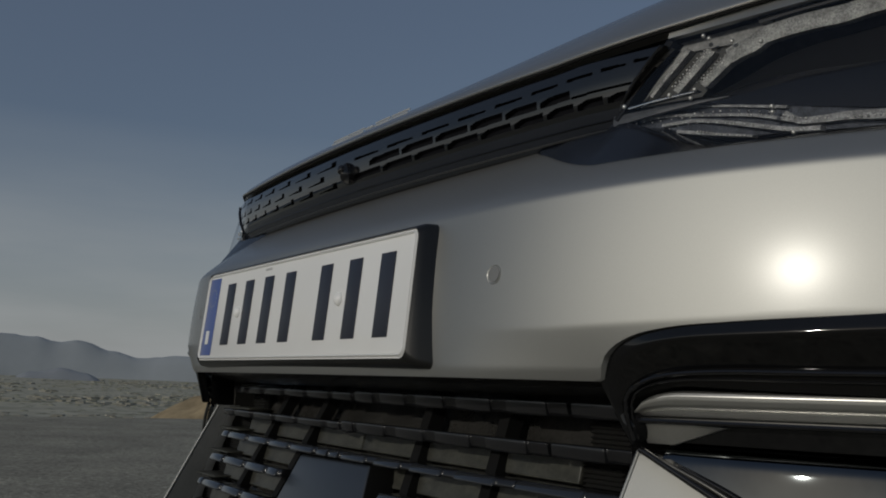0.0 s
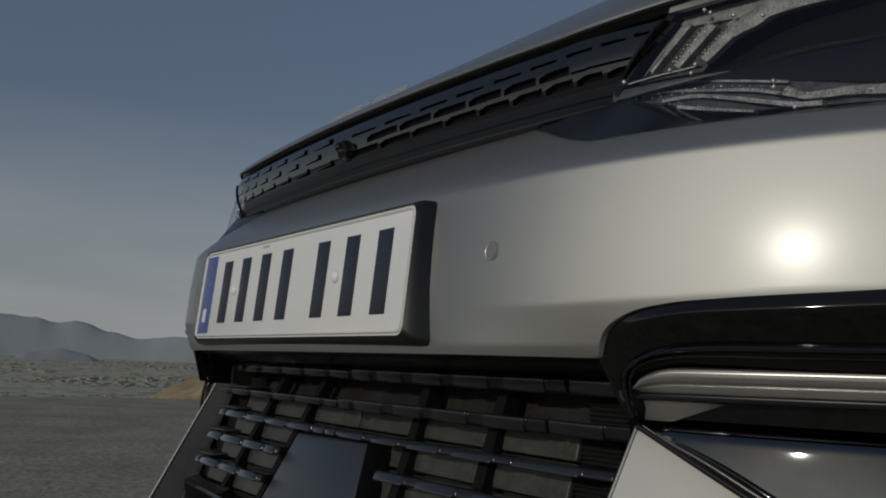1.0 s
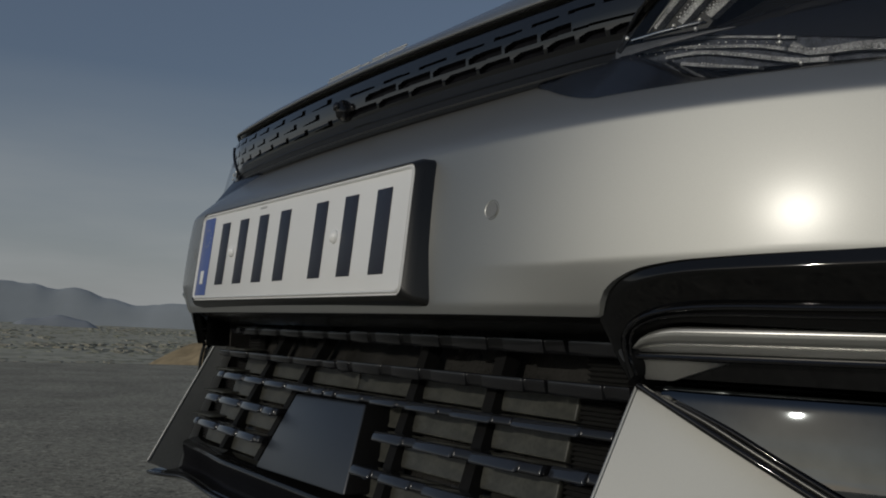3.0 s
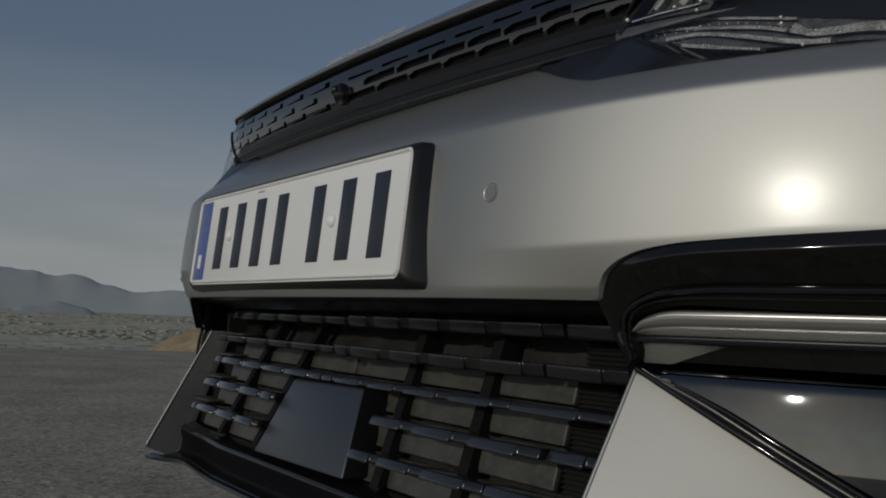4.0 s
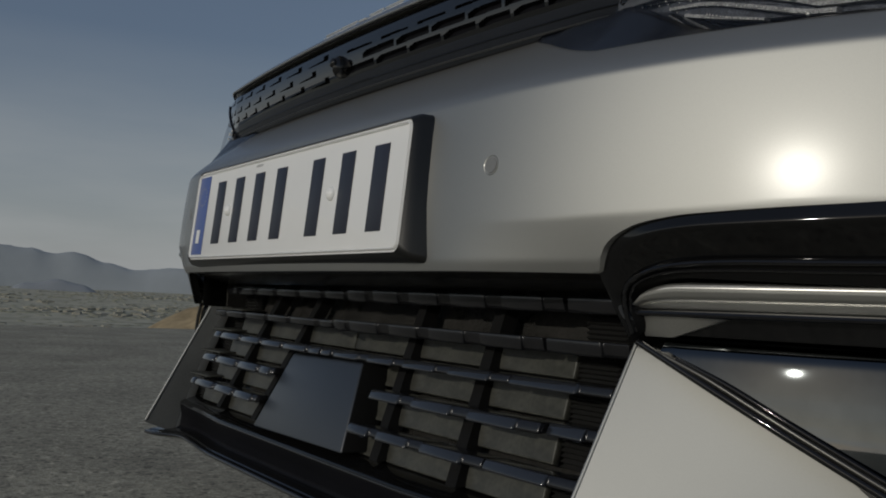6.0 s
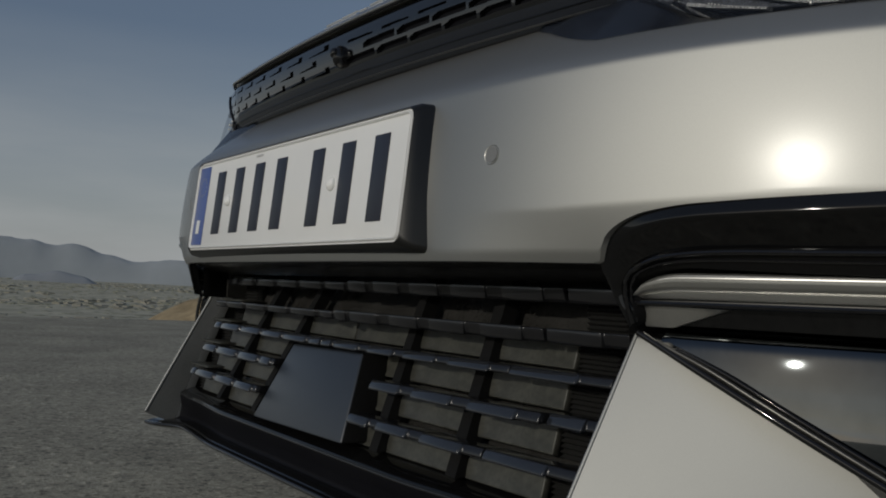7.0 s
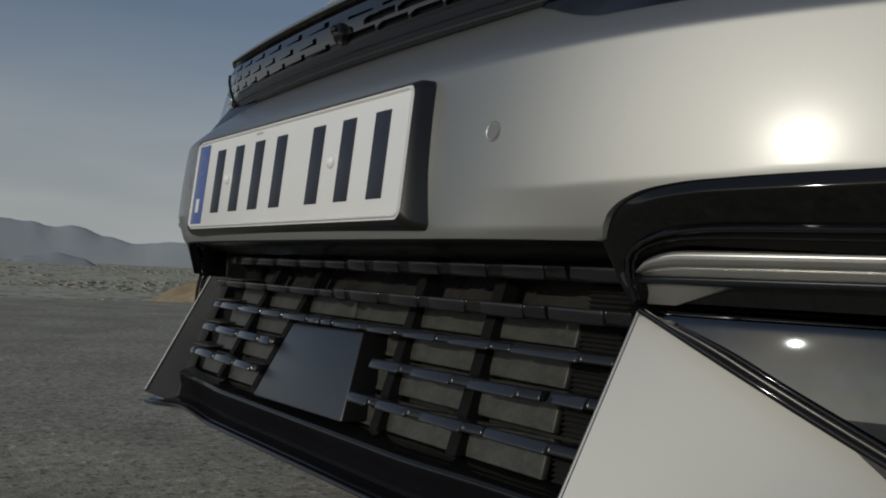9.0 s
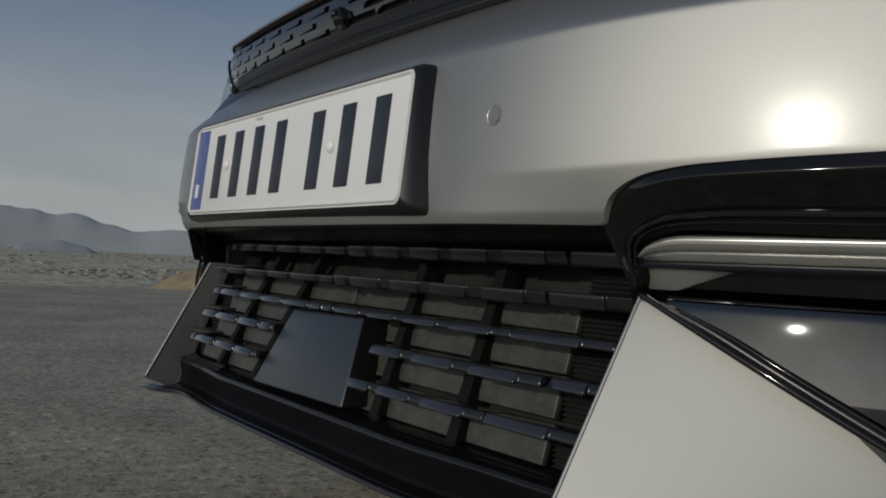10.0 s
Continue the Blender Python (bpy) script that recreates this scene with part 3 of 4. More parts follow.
# black tube and strip added to draw the shadow in the bonnet gap
part("bonnet_gap", tube([(x, y + 0.0012, z - 0.0026) for x, y, z in rim_line], 0.0012, 120, 8), BLACK, car, "black line for the shaded gap under the bonnet's edge")
part("gap_shade", sheet(lambda u, v: (-0.74 + 1.48 * u, hood_point(u * 0.974 + 0.013, 0.0)[1] + 0.016, hood_point(u * 0.974 + 0.013, 0.0)[2] - 0.016 + 0.020 * v), 40, 2, thick=(0, 0.01, 0)), BLACK, car, "black strip for the shade in the bonnet gap")

# ---- number plate ----
LEAN_BACK = radians(-5.0)
PLATE = Matrix.Translation((0, 0, 0.56)) @ Matrix.Rotation(LEAN_BACK, 4, "X")


def set_on_plate(ob):
    ob.matrix_basis = PLATE
    return ob


def frame_mesh():
    """The black holder: a thick frame with its rear edge wider than its front."""
    bm = bmesh.new()
    levels = [(0.5212, 0.1112, -0.0022, 0.009), (0.5240, 0.1145, -0.0005, 0.008), (0.532, 0.121, 0.006, 0.006), (0.546, 0.126, 0.030, 0.006)]
    rings = []
    for w, h, y, r in levels:
        ring = []
        for cx, cz, a0 in ((w / 2 - r, h / 2 - r, 0), (-w / 2 + r, h / 2 - r, 90), (-w / 2 + r, -h / 2 + r, 180), (w / 2 - r, -h / 2 + r, 270)):
            for k in range(5):
                a = radians(a0 + 22.5 * k)
                flare = (0.0015 if cx > 0 else -0.0015) * (1 - 5.0 * (cz + r * math.sin(a)) / 0.06) * min(1.0, (y + 0.003) / 0.017)
                ring.append(bm.verts.new((cx + r * math.cos(a) + flare, y, cz + r * math.sin(a))))
        rings.append(ring)
    for a, b in zip(rings, rings[1:]):
        for k in range(len(a)):
            bm.faces.new((a[k], b[k], b[(k + 1) % len(a)], a[(k + 1) % len(a)]))
    inner = [bm.verts.new((v.co.x * 0.996, 0.0015, v.co.z * 0.985)) for v in rings[0]]
    n = len(inner)
    for k in range(n):
        bm.faces.new((rings[0][k], rings[0][(k + 1) % n], inner[(k + 1) % n], inner[k]))
    bm.faces.new(inner)
    bm.faces.new(rings[-1][::-1])
    return bm


set_on_plate(part("plate_holder", frame_mesh(), HOLDER, car, "black plastic number plate holder"))
plate = set_on_plate(part("number_plate", rounded_plate(0.520, 0.110, 0.009, -0.0008, 0.0012, 0.0006), WHITE, car, "white number plate with dark plain bars and a blue band"))


def on_plate(name, bm, mat, label=""):
    return part(name, bm, mat, plate, label)


# raised rim pressed into the sheet
bm = bmesh.new()
outer, inner_r = [], []
for w, h, r, y, store in ((0.5175, 0.1075, 0.008, -0.0010, outer), (0.512, 0.102, 0.006, -0.0010, inner_r)):
    for cx, cz, a0 in ((w / 2 - r, h / 2 - r, 0), (-w / 2 + r, h / 2 - r, 90), (-w / 2 + r, -h / 2 + r, 180), (w / 2 - r, -h / 2 + r, 270)):
        for k in range(6):
            a = radians(a0 + 18 * k)
            store.append((cx + r * math.cos(a), y, cz + r * math.sin(a)))
mid = [((a[0] + b[0]) / 2, -0.0030, (a[2] + b[2]) / 2) for a, b in zip(outer, inner_r)]
loops = [[bm.verts.new(p) for p in ring] for ring in (outer, mid, inner_r)]
for a, b in zip(loops, loops[1:]):
    for k in range(len(a)):
        bm.faces.new((a[k], a[(k + 1) % len(a)], b[(k + 1) % len(a)], b[k]))
on_plate("raised_rim", bm, WHITE)
on_plate("blue_band", block((-0.2345, -0.0012, 0), (0.036, 0.0008, 0.098), 0.0003), BLUE, "blue band with a ring of pale dots")
on_plate("maker_bar", block((-0.062, -0.0011, 0.0475), (0.018, 0.0006, 0.0026), 0.0002), material("pale grey print", (0.50, 0.50, 0.50), 0.5, grain=0.05, stain=0.05))
on_plate("country_bar", block((-0.2345, -0.0020, -0.0265), (0.011, 0.0008, 0.017), 0.0003), WHITE)
bm = bmesh.new()
for k in range(12):
    a = k * math.tau / 12
    r = bmesh.ops.create_circle(bm, cap_ends=True, segments=6, radius=0.0016, matrix=Matrix.Translation((-0.2345 + 0.011 * math.cos(a), -0.0018, 0.0235 + 0.011 * math.sin(a))) @ Matrix.Rotation(math.pi / 2, 4, "X"))
on_plate("dot_ring", bm, material("pale yellow dots", (0.25, 0.27, 0.35), 0.5, grain=0.05, stain=0.05))
for x in (-0.1735, -0.1145, -0.0560, 0.0030, 0.0900, 0.1515, 0.2125):
    on_plate("character_bar", block((x, -0.0012, 0.001), (0.026, 0.0008, 0.0755), 0.0003), INK)
for x, dz in ((-0.142, 0.002), (0.1245, 0.002)):
    bm = bmesh.new()
    bmesh.ops.create_uvsphere(bm, u_segments=20, v_segments=10, radius=0.0068)
    for v in bm.verts:
        v.co = Vector((v.co.x + x, v.co.y * 0.7 - 0.001, v.co.z + dz))
    on_plate("rivet", bm, RIVET, "white plastic rivet cap")

# parking sensors and front camera
for side in (-1, 1):
    x = side * 0.3435
    bm = bmesh.new()
    bmesh.ops.create_cone(bm, cap_ends=True, segments=28, radius1=0.0088, radius2=0.0080, depth=0.004, matrix=Matrix.Rotation(math.pi / 2, 4, "X"))
    o = part("parking_sensor", bm, SENSOR, car, "round grey parking sensor")
    o.matrix_basis = Matrix.Translation((x, skin(x, 0.5700) + (0.0009 if side > 0 else 0.0012), 0.5700)) @ Matrix.Rotation(0.37 * x, 4, "Z") @ Matrix.Rotation(radians(-5.5), 4, "X") @ Matrix.Scale(0.74, 4)
    bm = bmesh.new()
    ring = [bmesh.ops.create_circle(bm, segments=28, radius=r, matrix=Matrix.Translation((0, y, 0)) @ Matrix.Rotation(math.pi / 2, 4, "X"))["verts"] for r, y in ((0.0091, 0.0004), (0.0093, -0.0014), (0.0101, -0.0018), (0.0114, 0.0006))]
    for a, b in zip(ring, ring[1:]):
        for k in range(28):
            bm.faces.new((a[k], a[(k + 1) % 28], b[(k + 1) % 28], b[k]))
    part("seal_ring", bm, PAINT, o)
    bm = bmesh.new()
    ring = [bmesh.ops.create_circle(bm, segments=28, radius=r, matrix=Matrix.Translation((0, y, 0)) @ Matrix.Rotation(math.pi / 2, 4, "X"))["verts"] for r, y in ((0.0080, -0.0010), (0.0093, -0.0010))]
    for k in range(28):
        bm.faces.new((ring[0][k], ring[0][(k + 1) % 28], ring[1][(k + 1) % 28], ring[1][k]))
    part("gap_ring", bm, SENSOR, o)

bm = bmesh.new()
bmesh.ops.create_uvsphere(bm, u_segments=28, v_segments=16, radius=1.0)
for v in bm.verts:
    v.co = Vector((v.co.x * 0.0070, v.co.y * 0.0105, v.co.z * 0.0125))
housing = part("front_camera", bm, GLOSS, car, "small black front camera in the grille")
housing.matrix_basis = Matrix.Translation((-0.004, 0.066, 0.7175))
bm = bmesh.new()
bmesh.ops.create_uvsphere(bm, u_segments=20, v_segments=12, radius=0.0055)
for v in bm.verts:
    v.co = Vector((v.co.x, v.co.y * 0.7 - 0.0095, v.co.z + 0.003))
part("camera_lens", bm, GLOSS, housing)

# badge on the bonnet's front edge: a plain slanted bar mark
badge = part("badge", block((0, 0, 0), (0.018, 0.0024, 0.0045), 0.0008, Matrix.Rotation(radians(-60), 4, "X")), BRIGHT, car, "flat bright badge of slanted bars")
badge.matrix_basis = Matrix.Translation((-0.046, 0.113, 0.7900))
for x, w in ((-0.080, 0.040), (-0.036, 0.040), (0.030, 0.034), (0.070, 0.040)):
    for lift in (-0.0023, 0.0023):
        part("badge_bar", block((x, 0.5 * lift + 0.15 * x * x, lift), (w, 0.0024, 0.0024), 0.0007, Matrix.Rotation(radians(-60), 4, "X")), BRIGHT, badge)

# ---- lower intake ----
def slat_y(x, z):
    return 0.074 - (0.442 - z) * 0.465 + 0.05 * x * x + 3.0 * max(0.0, abs(x) - 0.34) ** 2


def slat_mesh(length, high, tilt, face_end, mat):
    """A louvre of the intake: its face leans by tilt degrees; one end steps back and leans down."""
    bm = bmesh.new()
    ends = []
    for s, back, size, lean in ((-0.5, 0.0, 1.0, tilt), (face_end, 0.0, 1.0, tilt), (face_end + 0.01, 0.0035, 0.96, tilt - 9), (0.5, 0.0040, 0.94, tilt - 9)):
        h = high / 2 * size
        k = h * math.tan(radians(lean))
        prof = [(0.024, h - 0.0012), (k + 0.0010, h), (k * 0.3, h * 0.3), (-k * 0.5 - 0.0003, -h * 0.5), (-k + 0.0002, -h), (0.006, -h + 0.0002), (0.024, -h + 0.003)]
        ends.append([bm.verts.new((s * length, y + back, z)) for y, z in prof])
    for a, b in zip(ends, ends[1:]):
        for k in range(7):
            bm.faces.new((a[k], a[(k + 1) % 7], b[(k + 1) % 7], b[k]))
    bm.faces.new(ends[0])
    bm.faces.new(ends[-1][::-1])
    bmesh.ops.recalc_face_normals(bm, faces=bm.faces)
    bmesh.ops.bevel(bm, geom=[e for e in bm.edges if len(e.link_faces) == 2 and e.calc_face_angle() > 0.6], offset=0.0012, segments=3, profile=0.5, affect="EDGES")
    me = bpy.data.meshes.new("slat")
    bm.to_mesh(me)
    bm.free()
    me.materials.append(mat)
    me.materials.append(VANE)
    # the turned-away end is shaded by a darker material
    for face in me.polygons:
        if face.center.x > (face_end + 0.005) * length:
            face.material_index = 1
    me.shade_smooth()
    me.set_sharp_from_angle(angle=radians(42))
    return me


intake = part("lower_intake", sheet(lambda u, v: (-0.44 + 0.88 * u, slat_y(-0.44 + 0.88 * u, 0.305 + 0.185 * v) + 0.055, 0.305 + 0.185 * v), 40, 8, thick=(0, 0.01, 0)), DUCT, car, "black lower air intake with staggered louvres")
# rows of louvres: height, face height on the two halves, lean of the face, breaks
LOUVRES = (
    (0.4690, 0.0095, 0.0125, -16, (0.0, 0.055, 0.125, 0.195, 0.27, 0.345, 0.400)),
    (0.4374, 0.0088, 0.0120, -14, (0.0, 0.035, 0.115, 0.185, 0.262, 0.34, 0.400)),
    (0.4088, 0.0086, 0.0080, 22, (0.0, 0.03, 0.10, 0.166, 0.238, 0.317, 0.400)),
    (0.3782, 0.0092, 0.0092, 22, (0.0, 0.065, 0.133, 0.205, 0.287, 0.371, 0.400)),
    (0.3460, 0.0088, 0.0086, 22, (0.0, 0.09, 0.173, 0.244, 0.325, 0.403)),
)
for z, high_l, high_r, tilt, breaks in LOUVRES:
    for p, q in zip(breaks, breaks[1:]):
        for side in (-1, 1):
            a, b = p, q
            if z < 0.40:
                start = (0.100 if z > 0.36 else 0.111) if side < 0 else (0.130 if z > 0.36 else 0.120)
                if b < start + 0.01:
                    continue
                a = max(a, start)
            if side > 0 and q == breaks[-1]:
                b = 0.425
            if side < 0:
                b = min(b, 0.345 if z < 0.42 else 0.392)
                if b < a + 0.012:
                    continue
            # lower rows carry a sky tint; upper rows a darker copy for bumper shade
            me = slat_mesh(b - a - 0.002, high_r if side > 0 else high_l, tilt, 0.20 if side > 0 else 0.33, LOUVRE if z < 0.42 else VANE)
            x = side * (a + b) / 2
            o = new("slat", me)
            o.parent = intake
            o.matrix_basis = Matrix.Translation((x, slat_y(x, z), z)) @ Matrix.Rotation(math.atan(0.1 * x), 4, "Z")
    # ledge that runs in behind the far end; paler plastic stands for sunlight
    o = part("ledge", block((0, 0, 0), (0.075, 0.034, 0.002), 0.0006), FLAP, intake)
    o.matrix_basis = Matrix.Translation((-0.366, slat_y(0.35, z) + 0.034, z + high_l / 2 + 0.001))

# flaps and posts behind the louvres
POSTS = (0.131, 0.255)
FLAPS = ((0.008, 0.122), (0.138, 0.248), (0.262, 0.356))
levels = (0.470, 0.438, 0.4085, 0.378, 0.346, 0.314)
for top, low in zip(levels, levels[1:]):
    zc, h = (top + low) / 2, (top - low) - 0.004
    for side in (-1, 1):
        for a, b in FLAPS:
            x = side * (a + b) / 2
            lean = 0.20 * (zc - 0.39)
            bm = block((0, 0, 0), (b - a, 0.007, h), 0.0014)
            bm.faces.ensure_lookup_table()
            face = min(bm.faces, key=lambda q: q.calc_center_median().y)
            bmesh.ops.inset_region(bm, faces=[face], thickness=0.0045, depth=-0.0012)
            o = part("flap", bm, FLAP, intake)
            o.matrix_basis = Matrix.Translation((x - side * lean, slat_y(x, zc) + (0.040 if top < 0.46 else 0.060), zc)) @ Matrix.Rotation(math.atan(0.1 * x), 4, "Z") @ Matrix.Rotation(radians(-14), 4, "X")
        # ribbed outer panels
        x = side * (0.378 - 0.20 * (zc - 0.39))
        bm = bmesh.new()
        def ribs(u, v, w=0.042, h=h):
            return ((u - 0.5) * w, 0.0025 * (1 if int(v * 14) % 2 else -1), (v - 0.5) * h)
        sheet(ribs, 1, 14, thick=(0, 0.008, 0), bm=bm)
        o = part("ribbed_panel", bm, PLASTIC, intake)
        o.matrix_basis = Matrix.Translation((x, slat_y(x, zc) + 0.036, zc)) @ Matrix.Rotation(math.atan(0.1 * x), 4, "Z")
for side in (-1, 1):
    for px in POSTS:
        top, low = 0.486, 0.318
        bm = bmesh.new()
        def post(u, v, px=px, side=side):
            z = low + (top - low) * v
            x = side * (px - 0.20 * (z - 0.39)) + (u - 0.5) * 0.014
            return (x, slat_y(x, z) + 0.028, z)
        sheet(post, 2, 10, thick=(0, 0.016, 0), bm=bm)
        part("post", bm, BLACK, intake)

# side walls of the duct
for side in (-1, 1):
    part("duct_wall", sheet(lambda u, v, side=side: (side * (0.434 + 0.02 * u), 0.112 + 0.21 * u, 0.27 + 0.225 * v), 6, 4, thick=(-side * 0.006, 0, 0)), DUCT, intake)
    part("corner_cover", sheet(lambda u, v, side=side: (side * (0.436 + 0.058 * u * (0.12 + 0.88 * v)), 0.045 + plan(0.436 + 0.05 * u) + 0.05 * u, 0.445 + 0.075 * v), 6, 4, thick=(0, 0.008, 0)), BLACK, car)

# radar cover
bm = bmesh.new()
corners = [(-0.0785, 0.063, 0.4012), (0.085, 0.063, 0.4032), (0.111, 0.030, 0.3195), (-0.107, 0.030, 0.3162)]
front = [bm.verts.new(c) for c in corners]
backs = [bm.verts.new((c[0] * 1.02, c[1] + 0.035, c[2])) for c in corners]
bm.faces.new(front)
for k in range(4):
    bm.faces.new((front[k], backs[k], backs[(k + 1) % 4], front[(k + 1) % 4]))
bm.faces.new(backs[::-1])
bmesh.ops.bevel(bm, geom=bm.edges[:], offset=0.0025, segments=3, profile=0.5, affect="EDGES")
radar = part("radar_cover", bm, RADAR, car, "flat dark radar cover in the lower intake")
radar.data.materials.append(BLACK)
for face in radar.data.polygons:
    if face.normal.y > -0.5:
        face.material_index = 1

# black strip under the bumper
part("upper_strip", sheet(lambda u, v: (-0.445 + 0.89 * u, (0.035 + 0.045 * v) + plan(-0.445 + 0.89 * u), 0.492 - 0.010 * v), 60, 4, thick=(0, 0.004, -0.003)), DUCT, car, "black strip under the bumper")

# chin and lip
def chin_point(u, v):
    half = 0.426 + 0.030 * step(v, 0.30, 0.78)
    x = half * (2 * u - 1)
    prof = [(0.320, 0.085), (0.314, 0.052), (0.3105, 0.037), (0.3080, 0.032), (0.3050, 0.031), (0.3015, 0.0325), (0.288, 0.0400), (0.2745, 0.0450), (0.2705, 0.0420), (0.2685, 0.0225), (0.2665, 0.0195), (0.2635, 0.0205), (0.257, 0.05), (0.252, 0.14)]
    s = v * (len(prof) - 1)
    k = min(len(prof) - 2, int(s))
    t = s - k
    z = prof[k][0] + (prof[k + 1][0] - prof[k][0]) * t
    y = prof[k][1] + (prof[k + 1][1] - prof[k][1]) * t
    end = step(abs(x), 0.36, 0.45) * step(v, 0.35, 0.75)
    y += 0.006 * step(abs(x), 0.36, 0.424) * (1 - step(v, 0.3, 0.6))
    return (x, y + 0.012 * step(abs(x), 0.2, 0.36) - 0.022 * end, z - 0.004 * end)


chin = part("chin", sheet(chin_point, 90, 50, thick=(0, 0.006, 0.002)), DEEP, car, "gloss black chin and lip of the bumper", sharp=60)
# shade under the chin's ridge is put into this face's colour
chin.data.materials.append(VOID)
for face in chin.data.polygons:
    if face.index < 90 * 50 and 17 <= face.index % 50 < 34:
        face.material_index = 1

for v, r, what in ((10 / 13, 0.0024, "lip_edge"), (4 / 13, 0.0016, "chin_ridge")):
    part(what, tube([(q[0], q[1] + 0.0008, q[2]) for q in (chin_point(0.004 + 0.992 * k / 40, v) for k in range(41))], r, 120, 10), VANE, car)

# side blades in body colour
for side in (-1, 1):
    def blade(u, v, side=side):
        z = 0.279 + (0.4447 - 0.279) * v
        w = (z - 0.283) / (0.444 - 0.283)
        inner = Vector((0.424, 0.0435 + 0.0625 * w, z))
        edge = Vector((0.432, 0.0035 + 0.084 * w, z))
        inner.z -= 0.016 * (1 - v) ** 4
        outer = Vector((0.80, 0.325, z))
        if u < 0.4:
            p = inner.lerp(edge, u / 0.4)
        else:
            p = edge.lerp(outer, (u - 0.4) / 0.6)
        lid = 0.4447 - 0.505 * max(0.0, p.x - 0.4458)
        p.z = min(p.z, lid) if u > 0.4 else p.z
        return (side * p.x, p.y, p.z)
    panel = part("side_blade", sheet(blade, 60, 40, thick=(0, 0.012, 0)), PAINT, car, "body-coloured blade with a dark grey inner face", sharp=60)
    panel.data.materials.append(LINER)
    for face in panel.data.polygons:
        if face.index < 24 * 40:
            face.material_index = 1
    part("blade_edge", tube([(side * 0.432, 0.0041 + 0.084 * w, 0.283 + 0.161 * w) for w in (-0.01, 0.2, 0.5, 0.8, 1.0)], 0.0015, 30, 10), PAINT, car, "folded edge of the blade")

# ---- fog lamp clusters ----
OUTER = [(0.80, 0.548), (0.70, 0.5415), (0.5993, 0.5363), (0.5677, 0.5344), (0.5223, 0.5320), (0.4884, 0.5291), (0.4614, 0.5226), (0.4437, 0.5120), (0.4333, 0.4991), (0.4305, 0.4898), (0.4350, 0.4749), (0.4399, 0.4583), (0.4449, 0.4455)]
INNER = [(0.80, 0.496), (0.70, 0.495), (0.5928, 0.4945), (0.5606, 0.4945), (0.5144, 0.4946), (0.4801, 0.4930), (0.4643, 0.4895), (0.4516, 0.4830), (0.4455, 0.4773), (0.4456, 0.4718), (0.4488, 0.4640), (0.4490, 0.4585), (0.4475, 0.4530)]


def bezel_y(x, z):
    return 0.010 + plan(x) + 0.30 * (0.528 - z)


def ridge_line(x):
    return 0.4447 - 0.536 * (x - 0.4458)


for side in (-1, 1):
    cluster = tagged(new("fog_lamp"), "gloss black fog lamp cluster with silver bar")
    cluster.parent = car

    def bez(u, v, side=side):
        o = curve_at([(x, 0, z) for x, z in OUTER], u)
        i = curve_at([(x, 0, z) for x, z in INNER], u)
        p = o.lerp(i, v + 1.8 * max(0.0, v - 0.90))
        p.z += 0.0018 * (1 - v)
        y = bezel_y(o.x, o.z) + (bezel_y(i.x, i.z) - bezel_y(o.x, o.z)) * v
        keep = 1 - 0.8 * step(u, 0.72, 0.88)
        slope, face = -0.030 * v * keep, -0.009 * keep + (0.024 - 0.016 * (1 - keep)) * (v - 0.30)
        if v < 0.80:
            lift = 0.5 * (slope + face + math.hypot(slope - face, 0.0012))
        elif v < 0.90:
            lift = 0.003 - 0.002 * math.sin((v - 0.80) / 0.10 * math.pi)
        else:
            lift = 0.003 + 0.010 * (v - 0.90) / 0.10
        return (side * p.x, y + lift + (0.004 if v == 0 else 0), p.z)
    bezel = part("bezel", sheet(bez, 130, 40, thick=(0, 0.007, 0)), DEEP, cluster, "gloss black bezel", sharp=40)
    # the inner return is blackened, its shade put into the material
    bezel.data.materials.append(BLACK)
    for face in bezel.data.polygons:
        if face.index % 40 >= 36 or face.index >= 130 * 40:
            face.material_index = 1
    bead = []
    for k in range(24):
        u = k / 23
        o = curve_at([(x, 0, z) for x, z in OUTER], u)
        i = curve_at([(x, 0, z) for x, z in INNER], u)
        p = o.lerp(i, 0.86)
        bead.append((side * p.x, bezel_y(p.x, p.z) + 0.001, p.z))
    part("bead", tube(bead, 0.0016, 90, 8), GLOSS, cluster)
    inner_bead = []
    for k in range(24):
        o = curve_at([(x, 0, z) for x, z in OUTER], k / 23)
        i = curve_at([(x, 0, z) for x, z in INNER], k / 23)
        p = o.lerp(i, 0.985)
        inner_bead.append((side * p.x, bezel_y(p.x, p.z) + 0.0045, p.z))
    part("bead", tube(inner_bead, 0.0012, 90, 8), GLOSS, cluster)

    part("backing", sheet(lambda u, v, side=side: (side * (0.50 + 0.33 * u), bezel_y(0.50 + 0.33 * u, 0.45) + 0.034, 0.33 + 0.205 * v), 20, 4, thick=(0, 0.01, 0)), PLASTIC, cluster)

    # silver bar
    def bar(u, v, side=side):
        x = 0.4462 + 0.354 * u
        mid = 0.4690 + 0.012 * (x - 0.4462)
        shape = [(-0.002, 0.012), (0.0002, 0.0060), (0.0042, 0.0042), (0.0052, 0.0056), (0.0060, 0.0042), (0.0085, 0.0020), (0.0112, 0.0007), (0.0140, 0.0003), (0.0158, 0.0010), (0.0169, 0.0024), (0.0178, 0.014)]
        s = v * 10
        k = min(9, int(s))
        t = s - k
        z = shape[k][0] + (shape[k + 1][0] - shape[k][0]) * t
        y = shape[k][1] + (shape[k + 1][1] - shape[k][1]) * t
        open_ = math.sqrt(max(0.0, 1 - max(0.0, (0.478 - x) / 0.032) ** 2))
        return (side * x, bezel_y(x, 0.478) + 0.009 + y, mid + z * (0.06 + 0.94 * open_))
